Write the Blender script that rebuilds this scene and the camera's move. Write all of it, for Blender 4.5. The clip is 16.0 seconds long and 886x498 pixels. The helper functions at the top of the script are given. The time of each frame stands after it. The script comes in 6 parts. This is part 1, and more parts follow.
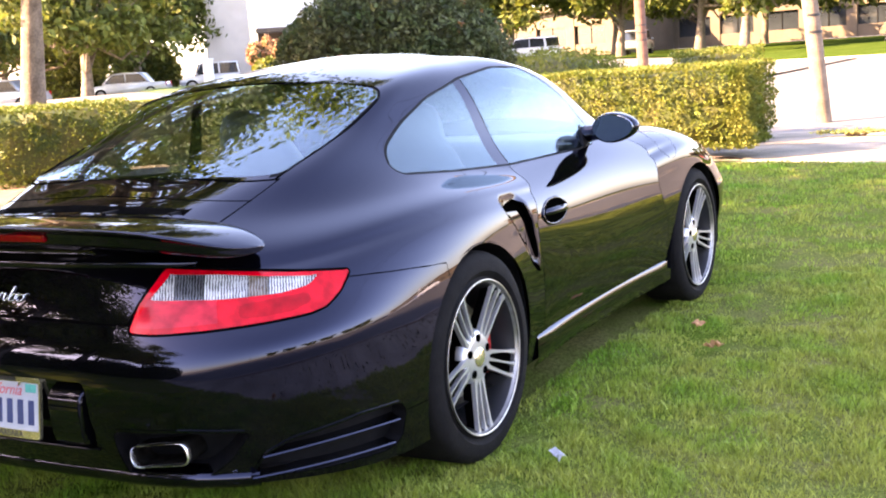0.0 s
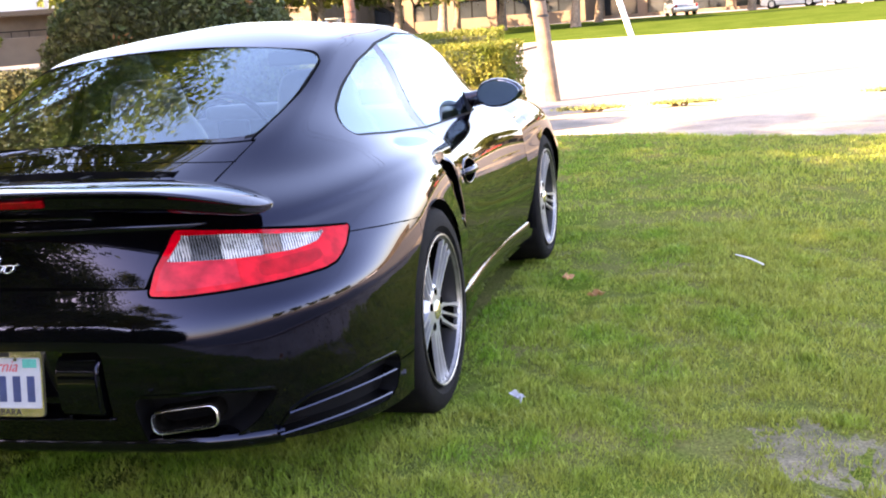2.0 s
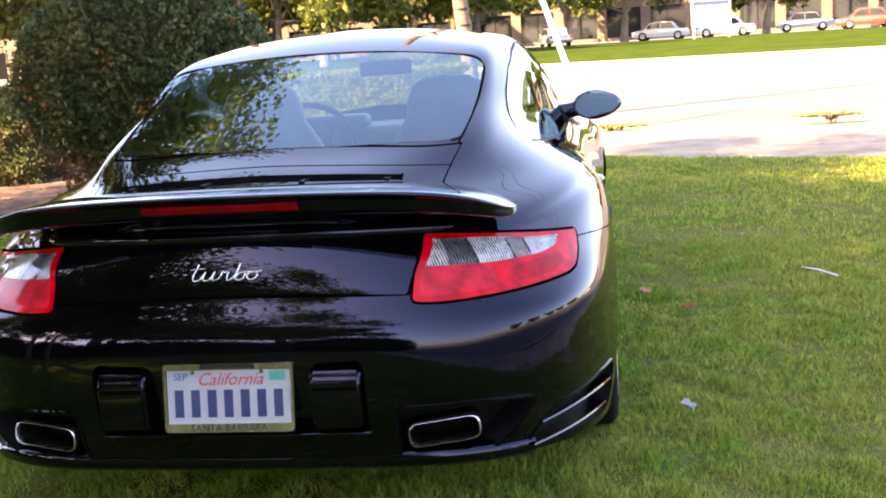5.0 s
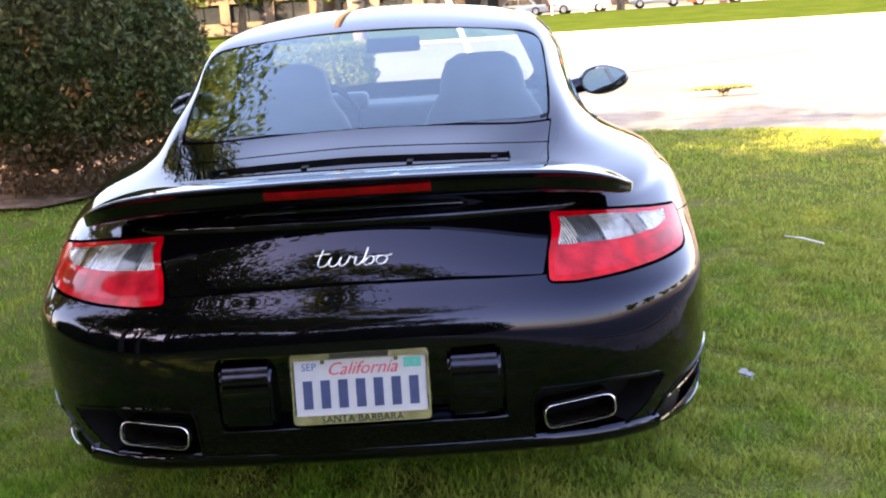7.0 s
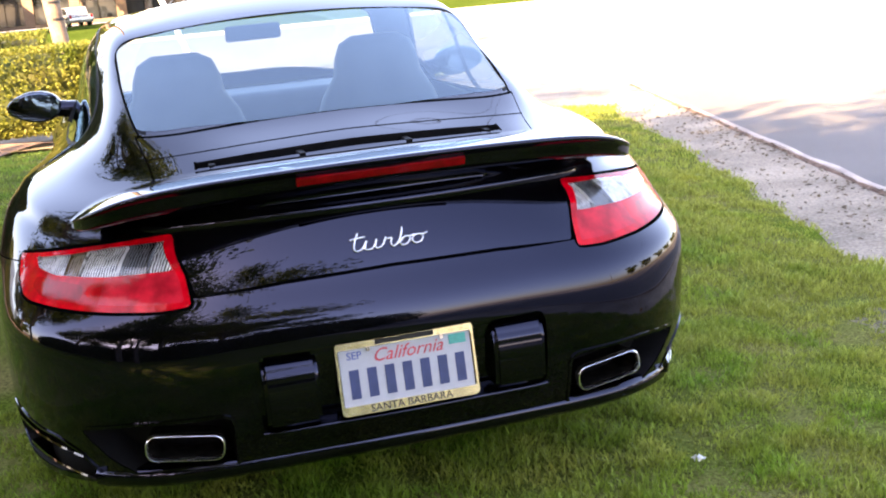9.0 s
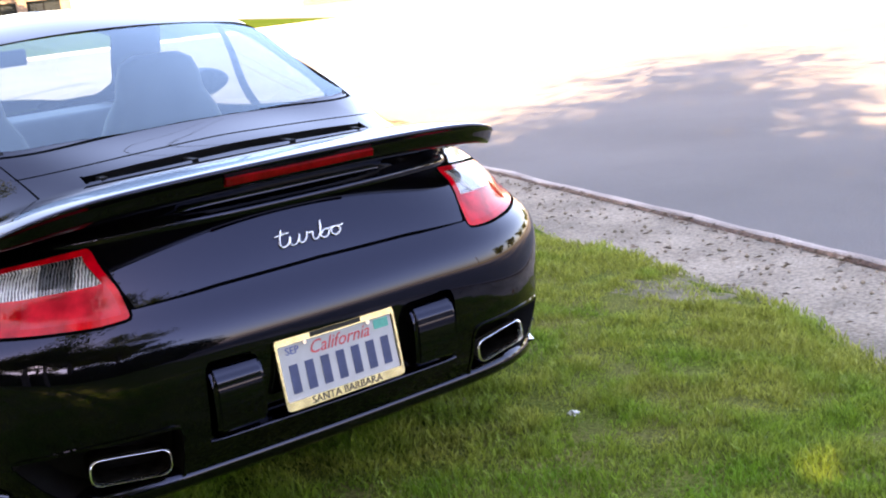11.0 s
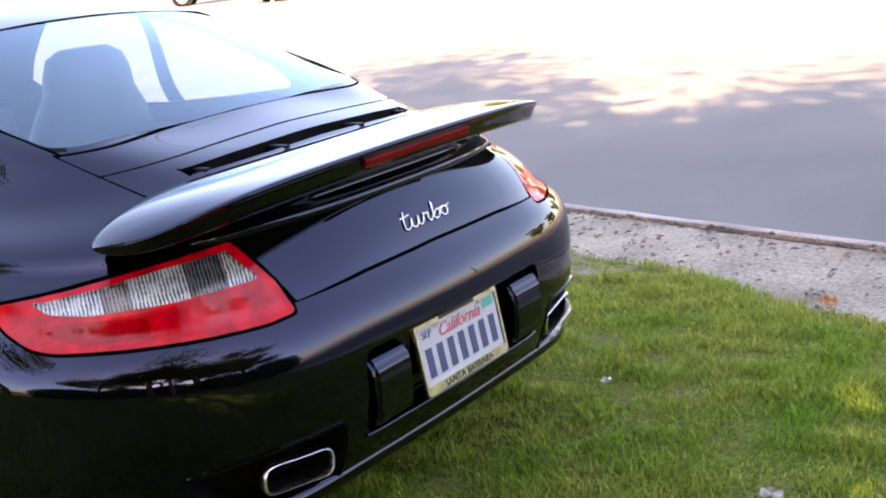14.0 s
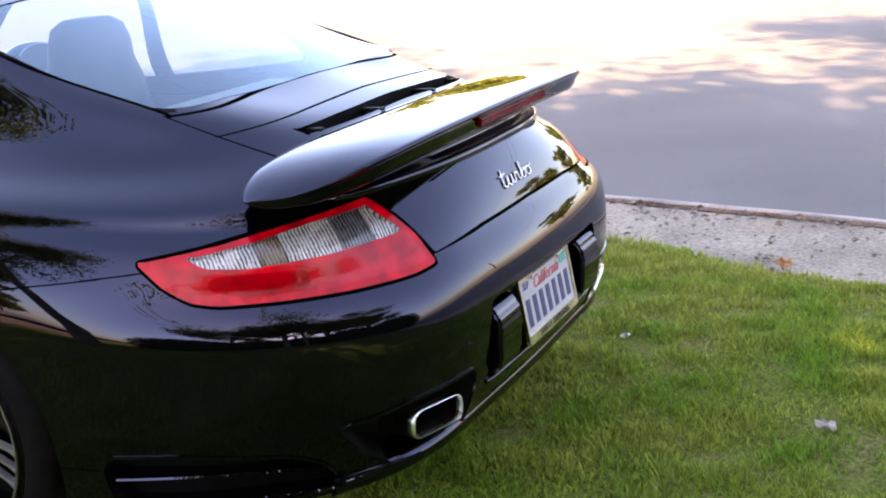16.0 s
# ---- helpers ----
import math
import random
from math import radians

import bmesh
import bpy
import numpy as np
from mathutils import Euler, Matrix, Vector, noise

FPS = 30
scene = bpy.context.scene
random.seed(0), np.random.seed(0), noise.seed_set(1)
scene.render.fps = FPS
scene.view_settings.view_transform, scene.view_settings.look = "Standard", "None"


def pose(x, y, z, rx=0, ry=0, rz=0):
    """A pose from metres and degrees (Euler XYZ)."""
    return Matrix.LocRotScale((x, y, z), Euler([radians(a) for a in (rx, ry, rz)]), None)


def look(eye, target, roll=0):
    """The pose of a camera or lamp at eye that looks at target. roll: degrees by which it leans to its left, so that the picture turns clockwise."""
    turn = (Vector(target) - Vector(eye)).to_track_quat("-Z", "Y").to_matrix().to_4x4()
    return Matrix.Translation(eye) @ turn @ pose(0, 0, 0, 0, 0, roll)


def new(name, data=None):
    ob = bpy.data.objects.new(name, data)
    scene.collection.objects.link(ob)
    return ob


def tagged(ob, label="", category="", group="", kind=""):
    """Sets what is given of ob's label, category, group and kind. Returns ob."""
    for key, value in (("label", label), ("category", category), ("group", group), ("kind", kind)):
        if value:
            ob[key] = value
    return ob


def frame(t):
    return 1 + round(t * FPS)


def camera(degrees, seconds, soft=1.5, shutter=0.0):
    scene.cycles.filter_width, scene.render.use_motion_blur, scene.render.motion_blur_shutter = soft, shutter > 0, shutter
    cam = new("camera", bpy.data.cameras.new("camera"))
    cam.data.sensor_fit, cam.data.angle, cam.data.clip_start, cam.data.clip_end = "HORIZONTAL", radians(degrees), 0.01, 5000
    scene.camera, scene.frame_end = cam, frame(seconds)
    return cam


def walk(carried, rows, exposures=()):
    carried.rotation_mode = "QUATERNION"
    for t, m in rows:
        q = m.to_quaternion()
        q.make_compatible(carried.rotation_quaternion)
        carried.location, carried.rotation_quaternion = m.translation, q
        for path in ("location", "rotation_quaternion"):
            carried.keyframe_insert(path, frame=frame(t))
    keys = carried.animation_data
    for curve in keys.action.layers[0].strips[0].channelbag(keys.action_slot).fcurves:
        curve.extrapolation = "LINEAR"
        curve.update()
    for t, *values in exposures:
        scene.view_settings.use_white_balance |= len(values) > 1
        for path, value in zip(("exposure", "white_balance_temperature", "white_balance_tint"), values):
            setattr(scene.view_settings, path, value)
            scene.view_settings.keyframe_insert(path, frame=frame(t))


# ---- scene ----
# The car stands at the origin: x to its right, y ahead, z up, rear axle over y = 0.
cam = camera(41.34, 16.0, 2.0)
ROWS = [
    (0.0, 2.598, -3.135, 1.264, 80.64, 4.13, 29.31),
    (0.5, 2.443, -3.285, 1.239, 81.06, 5.01, 26.40),
    (1.0, 2.262, -3.378, 1.244, 80.44, 4.90, 23.11),
    (1.5, 2.080, -3.452, 1.239, 79.46, 4.30, 19.15),
    (2.0, 1.895, -3.559, 1.240, 79.03, 4.27, 14.39),
    (2.5, 1.736, -3.653, 1.236, 79.90, 4.97, 11.70),
    (3.0, 1.576, -3.672, 1.216, 80.74, 5.46, 10.31),
    (3.5, 1.409, -3.665, 1.218, 80.60, 5.28, 9.41),
    (4.0, 1.265, -3.670, 1.207, 80.59, 4.44, 9.93),
    (4.5, 1.091, -3.678, 1.217, 80.34, 4.08, 9.04),
    (7.0, 0.284, -3.671, 1.261, 78.48, 3.84, 0.84),
    (7.5, 0.059, -3.691, 1.277, 77.96, 5.54, -2.75),
    (8.0, -0.157, -3.666, 1.271, 77.76, 6.39, -7.05),
    (8.5, -0.359, -3.590, 1.273, 77.40, 5.73, -11.15),
    (9.0, -0.520, -3.551, 1.271, 77.02, 5.32, -15.50),
    (9.5, -0.708, -3.560, 1.277, 76.43, 5.71, -21.96),
    (12.0, -1.579, -3.153, 1.235, 77.03, 6.17, -41.86),
    (12.5, -1.711, -3.060, 1.254, 76.47, 5.93, -44.49),
    (13.0, -1.815, -2.907, 1.278, 76.02, 7.06, -48.67),
    (13.5, -1.909, -2.733, 1.284, 75.40, 7.10, -51.63),
    (14.0, -2.019, -2.614, 1.296, 75.36, 6.53, -54.12),
    (14.5, -2.185, -2.532, 1.311, 75.83, 6.55, -58.98),
    (15.0, -2.336, -2.449, 1.311, 75.99, 5.45, -60.84),
    (15.5, -2.442, -2.283, 1.300, 75.29, 4.93, -62.17),
    (16.0, -2.494, -2.108, 1.307, 74.25, 4.99, -63.92),
]
EXPOSURE = 3.12
walk(cam, [(t, pose(x, y, z, rx, ry, rz)) for t, x, y, z, rx, ry, rz in ROWS], ((0.0, EXPOSURE + .38, 9000, 33), (2.0, EXPOSURE + .26, 9000, 32), (4.2, EXPOSURE - .08, 9000, 31), (7.0, EXPOSURE + .06, 9300, 29), (9.3, EXPOSURE + .20, 9300, 29), (12.2, EXPOSURE + .02, 9300, 29), (14.5, EXPOSURE + .12, 9300, 29), (16.0, EXPOSURE + .10, 9300, 30)))


# ---- light: a low warm sun from behind the car's left, most of the car in the shade of trees ----
SUN_ELEVATION, SUN_FROM = 34.0, (-0.80, -0.60)
world = bpy.data.worlds.new("sky")
scene.world = world
world.use_nodes = True
wn = world.node_tree.nodes
sky = wn.new("ShaderNodeTexSky")
sky.sky_type, sky.sun_disc = "NISHITA", False
sky.sun_elevation = radians(SUN_ELEVATION)
sky.sun_rotation = math.atan2(SUN_FROM[0], SUN_FROM[1])
sky.air_density, sky.dust_density = 1.0, 1.5
sky.ozone_density = 4.0
world.node_tree.links.new(sky.outputs[0], wn["Background"].inputs[0])
wn["Background"].inputs[1].default_value = 0.15
sun = new("sun", bpy.data.lights.new("sun", "SUN"))
sun.data.energy, sun.data.angle, sun.data.color = 5.0, radians(0.6), (1.0, 0.85, 0.58)
reach = math.cos(radians(SUN_ELEVATION))
sun.matrix_world = look((SUN_FROM[0] * reach * 60, SUN_FROM[1] * reach * 60, 60 * math.sin(radians(SUN_ELEVATION))), (0, 0, 0))


# ---- materials ----
def material(name, base, rough=0.5, metal=0.0, spread=0.0, scale=8.0, fine=0.0, fine_scale=120.0, bump=0.0, bump_scale=60.0, coat=0.0, ior=1.5, by_piece=0.0, second=None):
    """A principled material: base colour varied at two scales, roughness, relief, clear coat."""
    m = bpy.data.materials.new(name)
    m.use_nodes = True
    nt = m.node_tree
    n, link = nt.nodes, nt.links.new
    p = n["Principled BSDF"]
    p.inputs["Base Color"].default_value = (*base, 1)
    p.inputs["Roughness"].default_value = rough
    p.inputs["Metallic"].default_value = metal
    p.inputs["IOR"].default_value = ior
    p.inputs["Coat Weight"].default_value = coat
    p.inputs["Coat Roughness"].default_value = 0.02
    place = n.new("ShaderNodeTexCoord")
    last = None
    if spread or fine or by_piece or second:
        mix = n.new("ShaderNodeMix")
        mix.data_type = "RGBA"
        other = second or tuple(min(1, c * (1 + spread) + 0.001) for c in base)
        own = base if second else tuple(c * (1 - spread) for c in base)
        mix.inputs[6].default_value, mix.inputs[7].default_value = (*own, 1), (*other, 1)
        tex = n.new("ShaderNodeTexNoise")
        tex.inputs["Scale"].default_value, tex.inputs["Detail"].default_value = scale, 5
        link(place.outputs["Object"], tex.inputs["Vector"])
        ramp = n.new("ShaderNodeMapRange")
        ramp.inputs[1].default_value, ramp.inputs[2].default_value = 0.35, 0.65
        link(tex.outputs[0], ramp.inputs[0])
        link(ramp.outputs[0], mix.inputs[0])
        last = mix.outputs[2]
    if fine:
        hsv = n.new("ShaderNodeHueSaturation")
        grain = n.new("ShaderNodeTexNoise")
        grain.inputs["Scale"].default_value, grain.inputs["Detail"].default_value = fine_scale, 3
        link(place.outputs["Object"], grain.inputs["Vector"])
        span = n.new("ShaderNodeMapRange")
        span.inputs[1].default_value, span.inputs[2].default_value = 0.3, 0.7
        span.inputs[3].default_value, span.inputs[4].default_value = 1 - fine, 1 + fine
        link(grain.outputs[0], span.inputs[0])
        link(span.outputs[0], hsv.inputs["Value"])
        link(last, hsv.inputs["Color"])
        last = hsv.outputs[0]
    if by_piece:
        hsv = n.new("ShaderNodeHueSaturation")
        geo = n.new("ShaderNodeNewGeometry")
        span = n.new("ShaderNodeMapRange")
        span.inputs[3].default_value, span.inputs[4].default_value = 1 - by_piece, 1 + by_piece
        link(geo.outputs["Random Per Island"], span.inputs[0])
        link(span.outputs[0], hsv.inputs["Value"])
        link(last, hsv.inputs["Color"])
        last = hsv.outputs[0]
    if last:
        link(last, p.inputs["Base Color"])
    if bump:
        tex = n.new("ShaderNodeTexNoise")
        tex.inputs["Scale"].default_value, tex.inputs["Detail"].default_value = bump_scale, 4
        link(place.outputs["Object"], tex.inputs["Vector"])
        b = n.new("ShaderNodeBump")
        b.inputs["Strength"].default_value, b.inputs["Distance"].default_value = bump, 0.01
        link(tex.outputs[0], b.inputs["Height"])
        link(b.outputs[0], p.inputs["Normal"])
    return m


def leaf_material(name, base, second, through_it=0.35, by_piece=0.35, rough=0.6):
    """Leaves: colour varied leaf by leaf, some light passing through."""
    m = material(name, base, rough, spread=0.3, scale=3.0, by_piece=by_piece, second=second, ior=1.4)
    nt = m.node_tree
    n, link = nt.nodes, nt.links.new
    p = n["Principled BSDF"]
    soft = n.new("ShaderNodeBsdfTranslucent")
    mix = n.new("ShaderNodeMixShader")
    mix.inputs[0].default_value = through_it
    link(p.inputs["Base Color"].links[0].from_socket, soft.inputs[0])
    link(p.outputs[0], mix.inputs[1])
    link(soft.outputs[0], mix.inputs[2])
    link(mix.outputs[0], n["Material Output"].inputs[0])
    return m


def glass_material(name, tint, gloss_ior=1.5, rough=0.0, film_tint=(1, 1, 1)):
    """Thin window glass: tinted see-through with a mirror film that grows towards grazing angles."""
    m = bpy.data.materials.new(name)
    m.use_nodes = True
    n, link = m.node_tree.nodes, m.node_tree.links.new
    clear, mirror, mix, film = n.new("ShaderNodeBsdfTransparent"), n.new("ShaderNodeBsdfGlossy"), n.new("ShaderNodeMixShader"), n.new("ShaderNodeLayerWeight")
    clear.inputs[0].default_value = (*tint, 1)
    mirror.inputs["Color"].default_value = (*film_tint, 1)
    mirror.inputs["Roughness"].default_value = rough
    film.inputs[0].default_value = 0.5
    r0 = ((gloss_ior - 1) / (gloss_ior + 1)) ** 2
    rise, span = n.new("ShaderNodeMath"), n.new("ShaderNodeMath")
    rise.operation, rise.inputs[1].default_value = "POWER", 4.0
    span.operation, span.inputs[1].default_value, span.inputs[2].default_value = "MULTIPLY_ADD", 1 - r0, r0
    link(film.outputs["Facing"], rise.inputs[0])
    link(rise.outputs[0], span.inputs[0])
    link(span.outputs[0], mix.inputs[0])
    link(clear.outputs[0], mix.inputs[1])
    link(mirror.outputs[0], mix.inputs[2])
    link(mix.outputs[0], n["Material Output"].inputs[0])
    return m


def lens_material(name, tint, body, rough=0.12):
    """Moulded plastic lens: coloured, glossy, a little lit from within its depth."""
    m = material(name, body, rough, spread=0.3, scale=22, coat=0.6)
    p = m.node_tree.nodes["Principled BSDF"]
    p.inputs["Transmission Weight"].default_value = 0.08
    p.inputs["Specular IOR Level"].default_value = 0.0
    p.inputs["Coat IOR"].default_value = 1.45
    p.inputs["Specular Tint"].default_value = (*tint, 1)
    return m


def facet_material(name, light, dark):
    """A moulded reflector: uneven upright flutes with faint cross steps, bright and dark flanks painted into the
    colour, strong gloss.
    """
    m = material(name, light, 0.22, 0.15, coat=0.5)
    n, link = m.node_tree.nodes, m.node_tree.links.new
    p = n["Principled BSDF"]
    place, split, flip, along = n.new("ShaderNodeTexCoord"), n.new("ShaderNodeSeparateXYZ"), n.new("ShaderNodeMath"), n.new("ShaderNodeMath")
    flip.operation = "ABSOLUTE"
    along.operation, along.inputs[1].default_value = "MULTIPLY_ADD", 1.5
    link(place.outputs["Object"], split.inputs[0])
    link(split.outputs[0], flip.inputs[0])
    link(flip.outputs[0], along.inputs[0])
    link(split.outputs[1], along.inputs[2])
    warp, bent = n.new("ShaderNodeTexNoise"), n.new("ShaderNodeMath")
    warp.inputs["Scale"].default_value, warp.inputs["Detail"].default_value = 70.0, 2.0
    link(place.outputs["Object"], warp.inputs["Vector"])
    bent.operation, bent.inputs[1].default_value = "MULTIPLY_ADD", 0.011
    link(warp.outputs[0], bent.inputs[0])
    link(along.outputs[0], bent.inputs[2])
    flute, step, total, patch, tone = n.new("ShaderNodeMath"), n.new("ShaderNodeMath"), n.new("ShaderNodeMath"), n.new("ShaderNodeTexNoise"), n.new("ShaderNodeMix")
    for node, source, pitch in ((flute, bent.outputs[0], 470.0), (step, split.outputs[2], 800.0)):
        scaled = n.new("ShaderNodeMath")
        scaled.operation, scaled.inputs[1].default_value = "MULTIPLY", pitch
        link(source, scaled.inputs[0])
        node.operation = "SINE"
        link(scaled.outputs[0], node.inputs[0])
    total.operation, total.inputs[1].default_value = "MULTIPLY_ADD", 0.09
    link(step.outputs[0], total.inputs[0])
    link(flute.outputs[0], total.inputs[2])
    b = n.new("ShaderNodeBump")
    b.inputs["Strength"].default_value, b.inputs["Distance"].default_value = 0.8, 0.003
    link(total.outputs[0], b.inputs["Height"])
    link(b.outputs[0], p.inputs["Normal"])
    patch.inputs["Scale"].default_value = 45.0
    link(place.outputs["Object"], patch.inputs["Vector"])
    # base colour follows the flutes: glints and shaded flanks are painted in
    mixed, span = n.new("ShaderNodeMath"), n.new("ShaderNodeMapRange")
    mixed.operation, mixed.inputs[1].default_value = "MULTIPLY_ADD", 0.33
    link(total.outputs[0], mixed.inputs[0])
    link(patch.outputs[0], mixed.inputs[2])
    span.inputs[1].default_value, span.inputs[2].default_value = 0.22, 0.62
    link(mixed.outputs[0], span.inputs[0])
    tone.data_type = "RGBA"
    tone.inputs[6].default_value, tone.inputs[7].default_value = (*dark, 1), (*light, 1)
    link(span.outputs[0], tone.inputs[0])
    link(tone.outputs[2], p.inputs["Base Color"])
    return m


PAINT = material("black paint, sky-blue sheen", (0.0006, 0.0005, 0.0011), 0.02, spread=0.15, scale=3, ior=1.53)
# blue tint puts the sky's blue into the black paint's reflections
PAINT.node_tree.nodes["Principled BSDF"].inputs["Specular Tint"].default_value = (0.62, 0.67, 1.0, 1)
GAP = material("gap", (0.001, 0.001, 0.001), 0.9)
GAP.node_tree.nodes["Principled BSDF"].inputs["Specular IOR Level"].default_value = 0.0
RUBBER = material("tyre rubber", (0.0055, 0.005, 0.0055), 0.8, spread=0.3, scale=20, bump=0.2, bump_scale=150)
TRIM = material("black trim", (0.004, 0.004, 0.005), 0.6, spread=0.2, scale=15)
PLASTIC = material("black plastic", (0.004, 0.004, 0.005), 0.55, spread=0.25, scale=25, bump=0.1, bump_scale=300)
ALLOY = material("polished alloy", (0.58, 0.58, 0.61), 0.34, 0.8, spread=0.08, scale=12)
ALLOY_DARK = material("painted alloy", (0.014, 0.0145, 0.017), 0.45, 0.2, spread=0.1, scale=12)
CHROME = material("chrome", (0.85, 0.84, 0.84), 0.16, 1.0, spread=0.03, scale=20)
for dull in (RUBBER, TRIM, PLASTIC):
    dull.node_tree.nodes["Principled BSDF"].inputs["Specular IOR Level"].default_value = 0.12
STEEL = material("polished exhaust steel", (0.96, 0.95, 0.95), 0.27, 1.0, spread=0.05, scale=30)
GOLD = material("worn brass frame", (0.80, 0.72, 0.47), 0.22, 0.9, spread=0.15, scale=40)
SOOT = material("sooty pipe", (0.006, 0.0055, 0.005), 0.8, spread=0.4, scale=30)
SOOT.node_tree.nodes["Principled BSDF"].inputs["Specular IOR Level"].default_value = 0.0
INK = material("black ink", (0.012, 0.012, 0.016), 0.6, spread=0.1, scale=30)
CALIPER = material("red caliper", (0.45, 0.02, 0.015), 0.35, spread=0.1, scale=20, coat=0.6)
DISC = material("brake disc", (0.32, 0.31, 0.30), 0.35, 0.9, spread=0.15, scale=40)
GLASS = glass_material("car glass", (0.78, 0.92, 0.95), 2.2, film_tint=(0.70, 0.90, 1.0))
SIDE_PANE = glass_material("side glass", (0.58, 0.68, 0.72), 1.95, film_tint=(0.72, 0.93, 1.0))
LAMP_COVER = glass_material("lamp cover", (0.93, 0.93, 0.93), 1.5)
MIRROR = material("mirror glass", (0.17, 0.20, 0.24), 0.02, 1.0)
RED_LENS = lens_material("red lens", (1, 0.5, 0.5), (0.62, 0.003, 0.010))
RED_DARK = lens_material("dark red lens", (1, 0.5, 0.5), (0.19, 0.001, 0.003))
RED_DEEP = lens_material("deep red lens", (1, 0.5, 0.5), (0.42, 0.001, 0.005))
RED_FROST = lens_material("frosted red lens", (1, 0.6, 0.6), (0.58, 0.014, 0.028), 0.2)
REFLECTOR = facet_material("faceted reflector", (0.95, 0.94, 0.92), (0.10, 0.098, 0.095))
# amber glint is painted by these two tones
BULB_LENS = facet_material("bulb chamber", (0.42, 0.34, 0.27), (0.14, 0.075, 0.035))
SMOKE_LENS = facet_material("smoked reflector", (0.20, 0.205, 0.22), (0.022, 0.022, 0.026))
CLEAR_LENS = lens_material("clear lens", (1, 1, 1), (0.30, 0.292, 0.28))
LEATHER = material("grey leather", (0.045, 0.047, 0.050), 0.55, spread=0.15, scale=10, bump=0.15, bump_scale=200)
WHITE = material("plate white", (0.42, 0.44, 0.49), 0.45, spread=0.04, scale=30)
NAVY = material("navy paint", (0.03, 0.05, 0.14), 0.5, spread=0.1, scale=30)
RED_INK = material("red ink", (0.65, 0.06, 0.08), 0.5, spread=0.1, scale=30)
TEAL = material("teal sticker", (0.02, 0.38, 0.33), 0.5, spread=0.1, scale=60)
BLUE_INK = material("blue ink", (0.03, 0.08, 0.32), 0.5, spread=0.1, scale=60)
SILVER = material("silver lettering", (0.75, 0.76, 0.78), 0.2, 0.8, spread=0.03, scale=60)
GRASS = leaf_material("grass", (0.126, 0.282, 0.023), (0.290, 0.322, 0.060), 0.35, 0.42, 0.55)
gn, glink = GRASS.node_tree.nodes, GRASS.node_tree.links.new
blend = next(node for node in gn if node.bl_idname == "ShaderNodeMix")
spot, axes, dry_share, dry_sum = gn.new("ShaderNodeTexCoord"), gn.new("ShaderNodeSeparateXYZ"), gn.new("ShaderNodeMapRange"), gn.new("ShaderNodeMath")
glink(spot.outputs["Object"], axes.inputs[0])
glink(axes.outputs[0], dry_share.inputs[0])
dry_share.inputs[1].default_value, dry_share.inputs[2].default_value, dry_share.inputs[3].default_value, dry_share.inputs[4].default_value = 0.7, 2.2, 0.0, 0.55
dry_sum.operation, dry_sum.use_clamp = "ADD", True
glink(blend.inputs[0].links[0].from_socket, dry_sum.inputs[0])
glink(dry_share.outputs[0], dry_sum.inputs[1])
glink(dry_sum.outputs[0], blend.inputs[0])
SOIL = material("dry soil", (0.20, 0.165, 0.105), 0.95, second=(0.09, 0.085, 0.035), scale=7, fine=0.5, fine_scale=110, bump=1.0, bump_scale=80)
LAWN = material("lawn soil", (0.074, 0.118, 0.017), 0.95, second=(0.145, 0.137, 0.050), scale=2.2, fine=0.5, fine_scale=90, bump=1.0, bump_scale=70)
DIRT = material("gravel", (0.180, 0.148, 0.110), 0.95, second=(0.32, 0.265, 0.200), scale=2.2, fine=0.35, fine_scale=60, bump=1.0, bump_scale=45)
ASPHALT = material("asphalt", (0.097, 0.092, 0.088), 0.9, second=(0.127, 0.119, 0.114), scale=0.5, fine=0.25, fine_scale=140, bump=0.5, bump_scale=160)
CONCRETE = material("concrete", (0.36, 0.31, 0.27), 0.9, spread=0.25, scale=2.5, fine=0.2, fine_scale=80, bump=0.5, bump_scale=80)
MULCH = material("bark mulch", (0.075, 0.042, 0.028), 0.95, second=(0.20, 0.125, 0.085), scale=6, fine=0.5, fine_scale=50, bump=1.0, bump_scale=40)
BARK = material("bark", (0.16, 0.12, 0.09), 0.9, spread=0.35, scale=6, fine=0.3, fine_scale=40, bump=1.0, bump_scale=18)
POLE_WOOD = material("pole wood", (0.17, 0.12, 0.085), 0.85, spread=0.25, scale=5, fine=0.25, fine_scale=50, bump=0.6, bump_scale=30)
BROWN_WOOD = material("dark pole wood", (0.16, 0.075, 0.05), 0.85, spread=0.25, scale=5, bump=0.6, bump_scale=30)
LEAF = leaf_material("tree leaves", (0.070, 0.110, 0.016), (0.16, 0.18, 0.03), 0.5)
LEAF_FAR = leaf_material("street tree leaves", (0.055, 0.085, 0.012), (0.14, 0.15, 0.03), by_piece=0.5)
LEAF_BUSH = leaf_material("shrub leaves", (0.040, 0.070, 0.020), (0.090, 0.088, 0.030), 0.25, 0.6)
LEAF_DARK = leaf_material("dark shrub leaves", (0.026, 0.045, 0.016), (0.055, 0.050, 0.020), 0.2, 0.5)
LEAF_HEDGE = leaf_material("hedge leaves", (0.085, 0.120, 0.014), (0.175, 0.180, 0.034), 0.4, 0.34)
LEAF_MID = leaf_material("lot hedge leaves", (0.070, 0.110, 0.015), (0.15, 0.165, 0.030), 0.3, 0.45)
LEAF_DRY = leaf_material("dry weeds", (0.34, 0.33, 0.10), (0.45, 0.40, 0.16), 0.3, 0.3)
LEAF_RUST = leaf_material("rusty leaves", (0.20, 0.075, 0.025), (0.28, 0.13, 0.04), 0.25, 0.5)
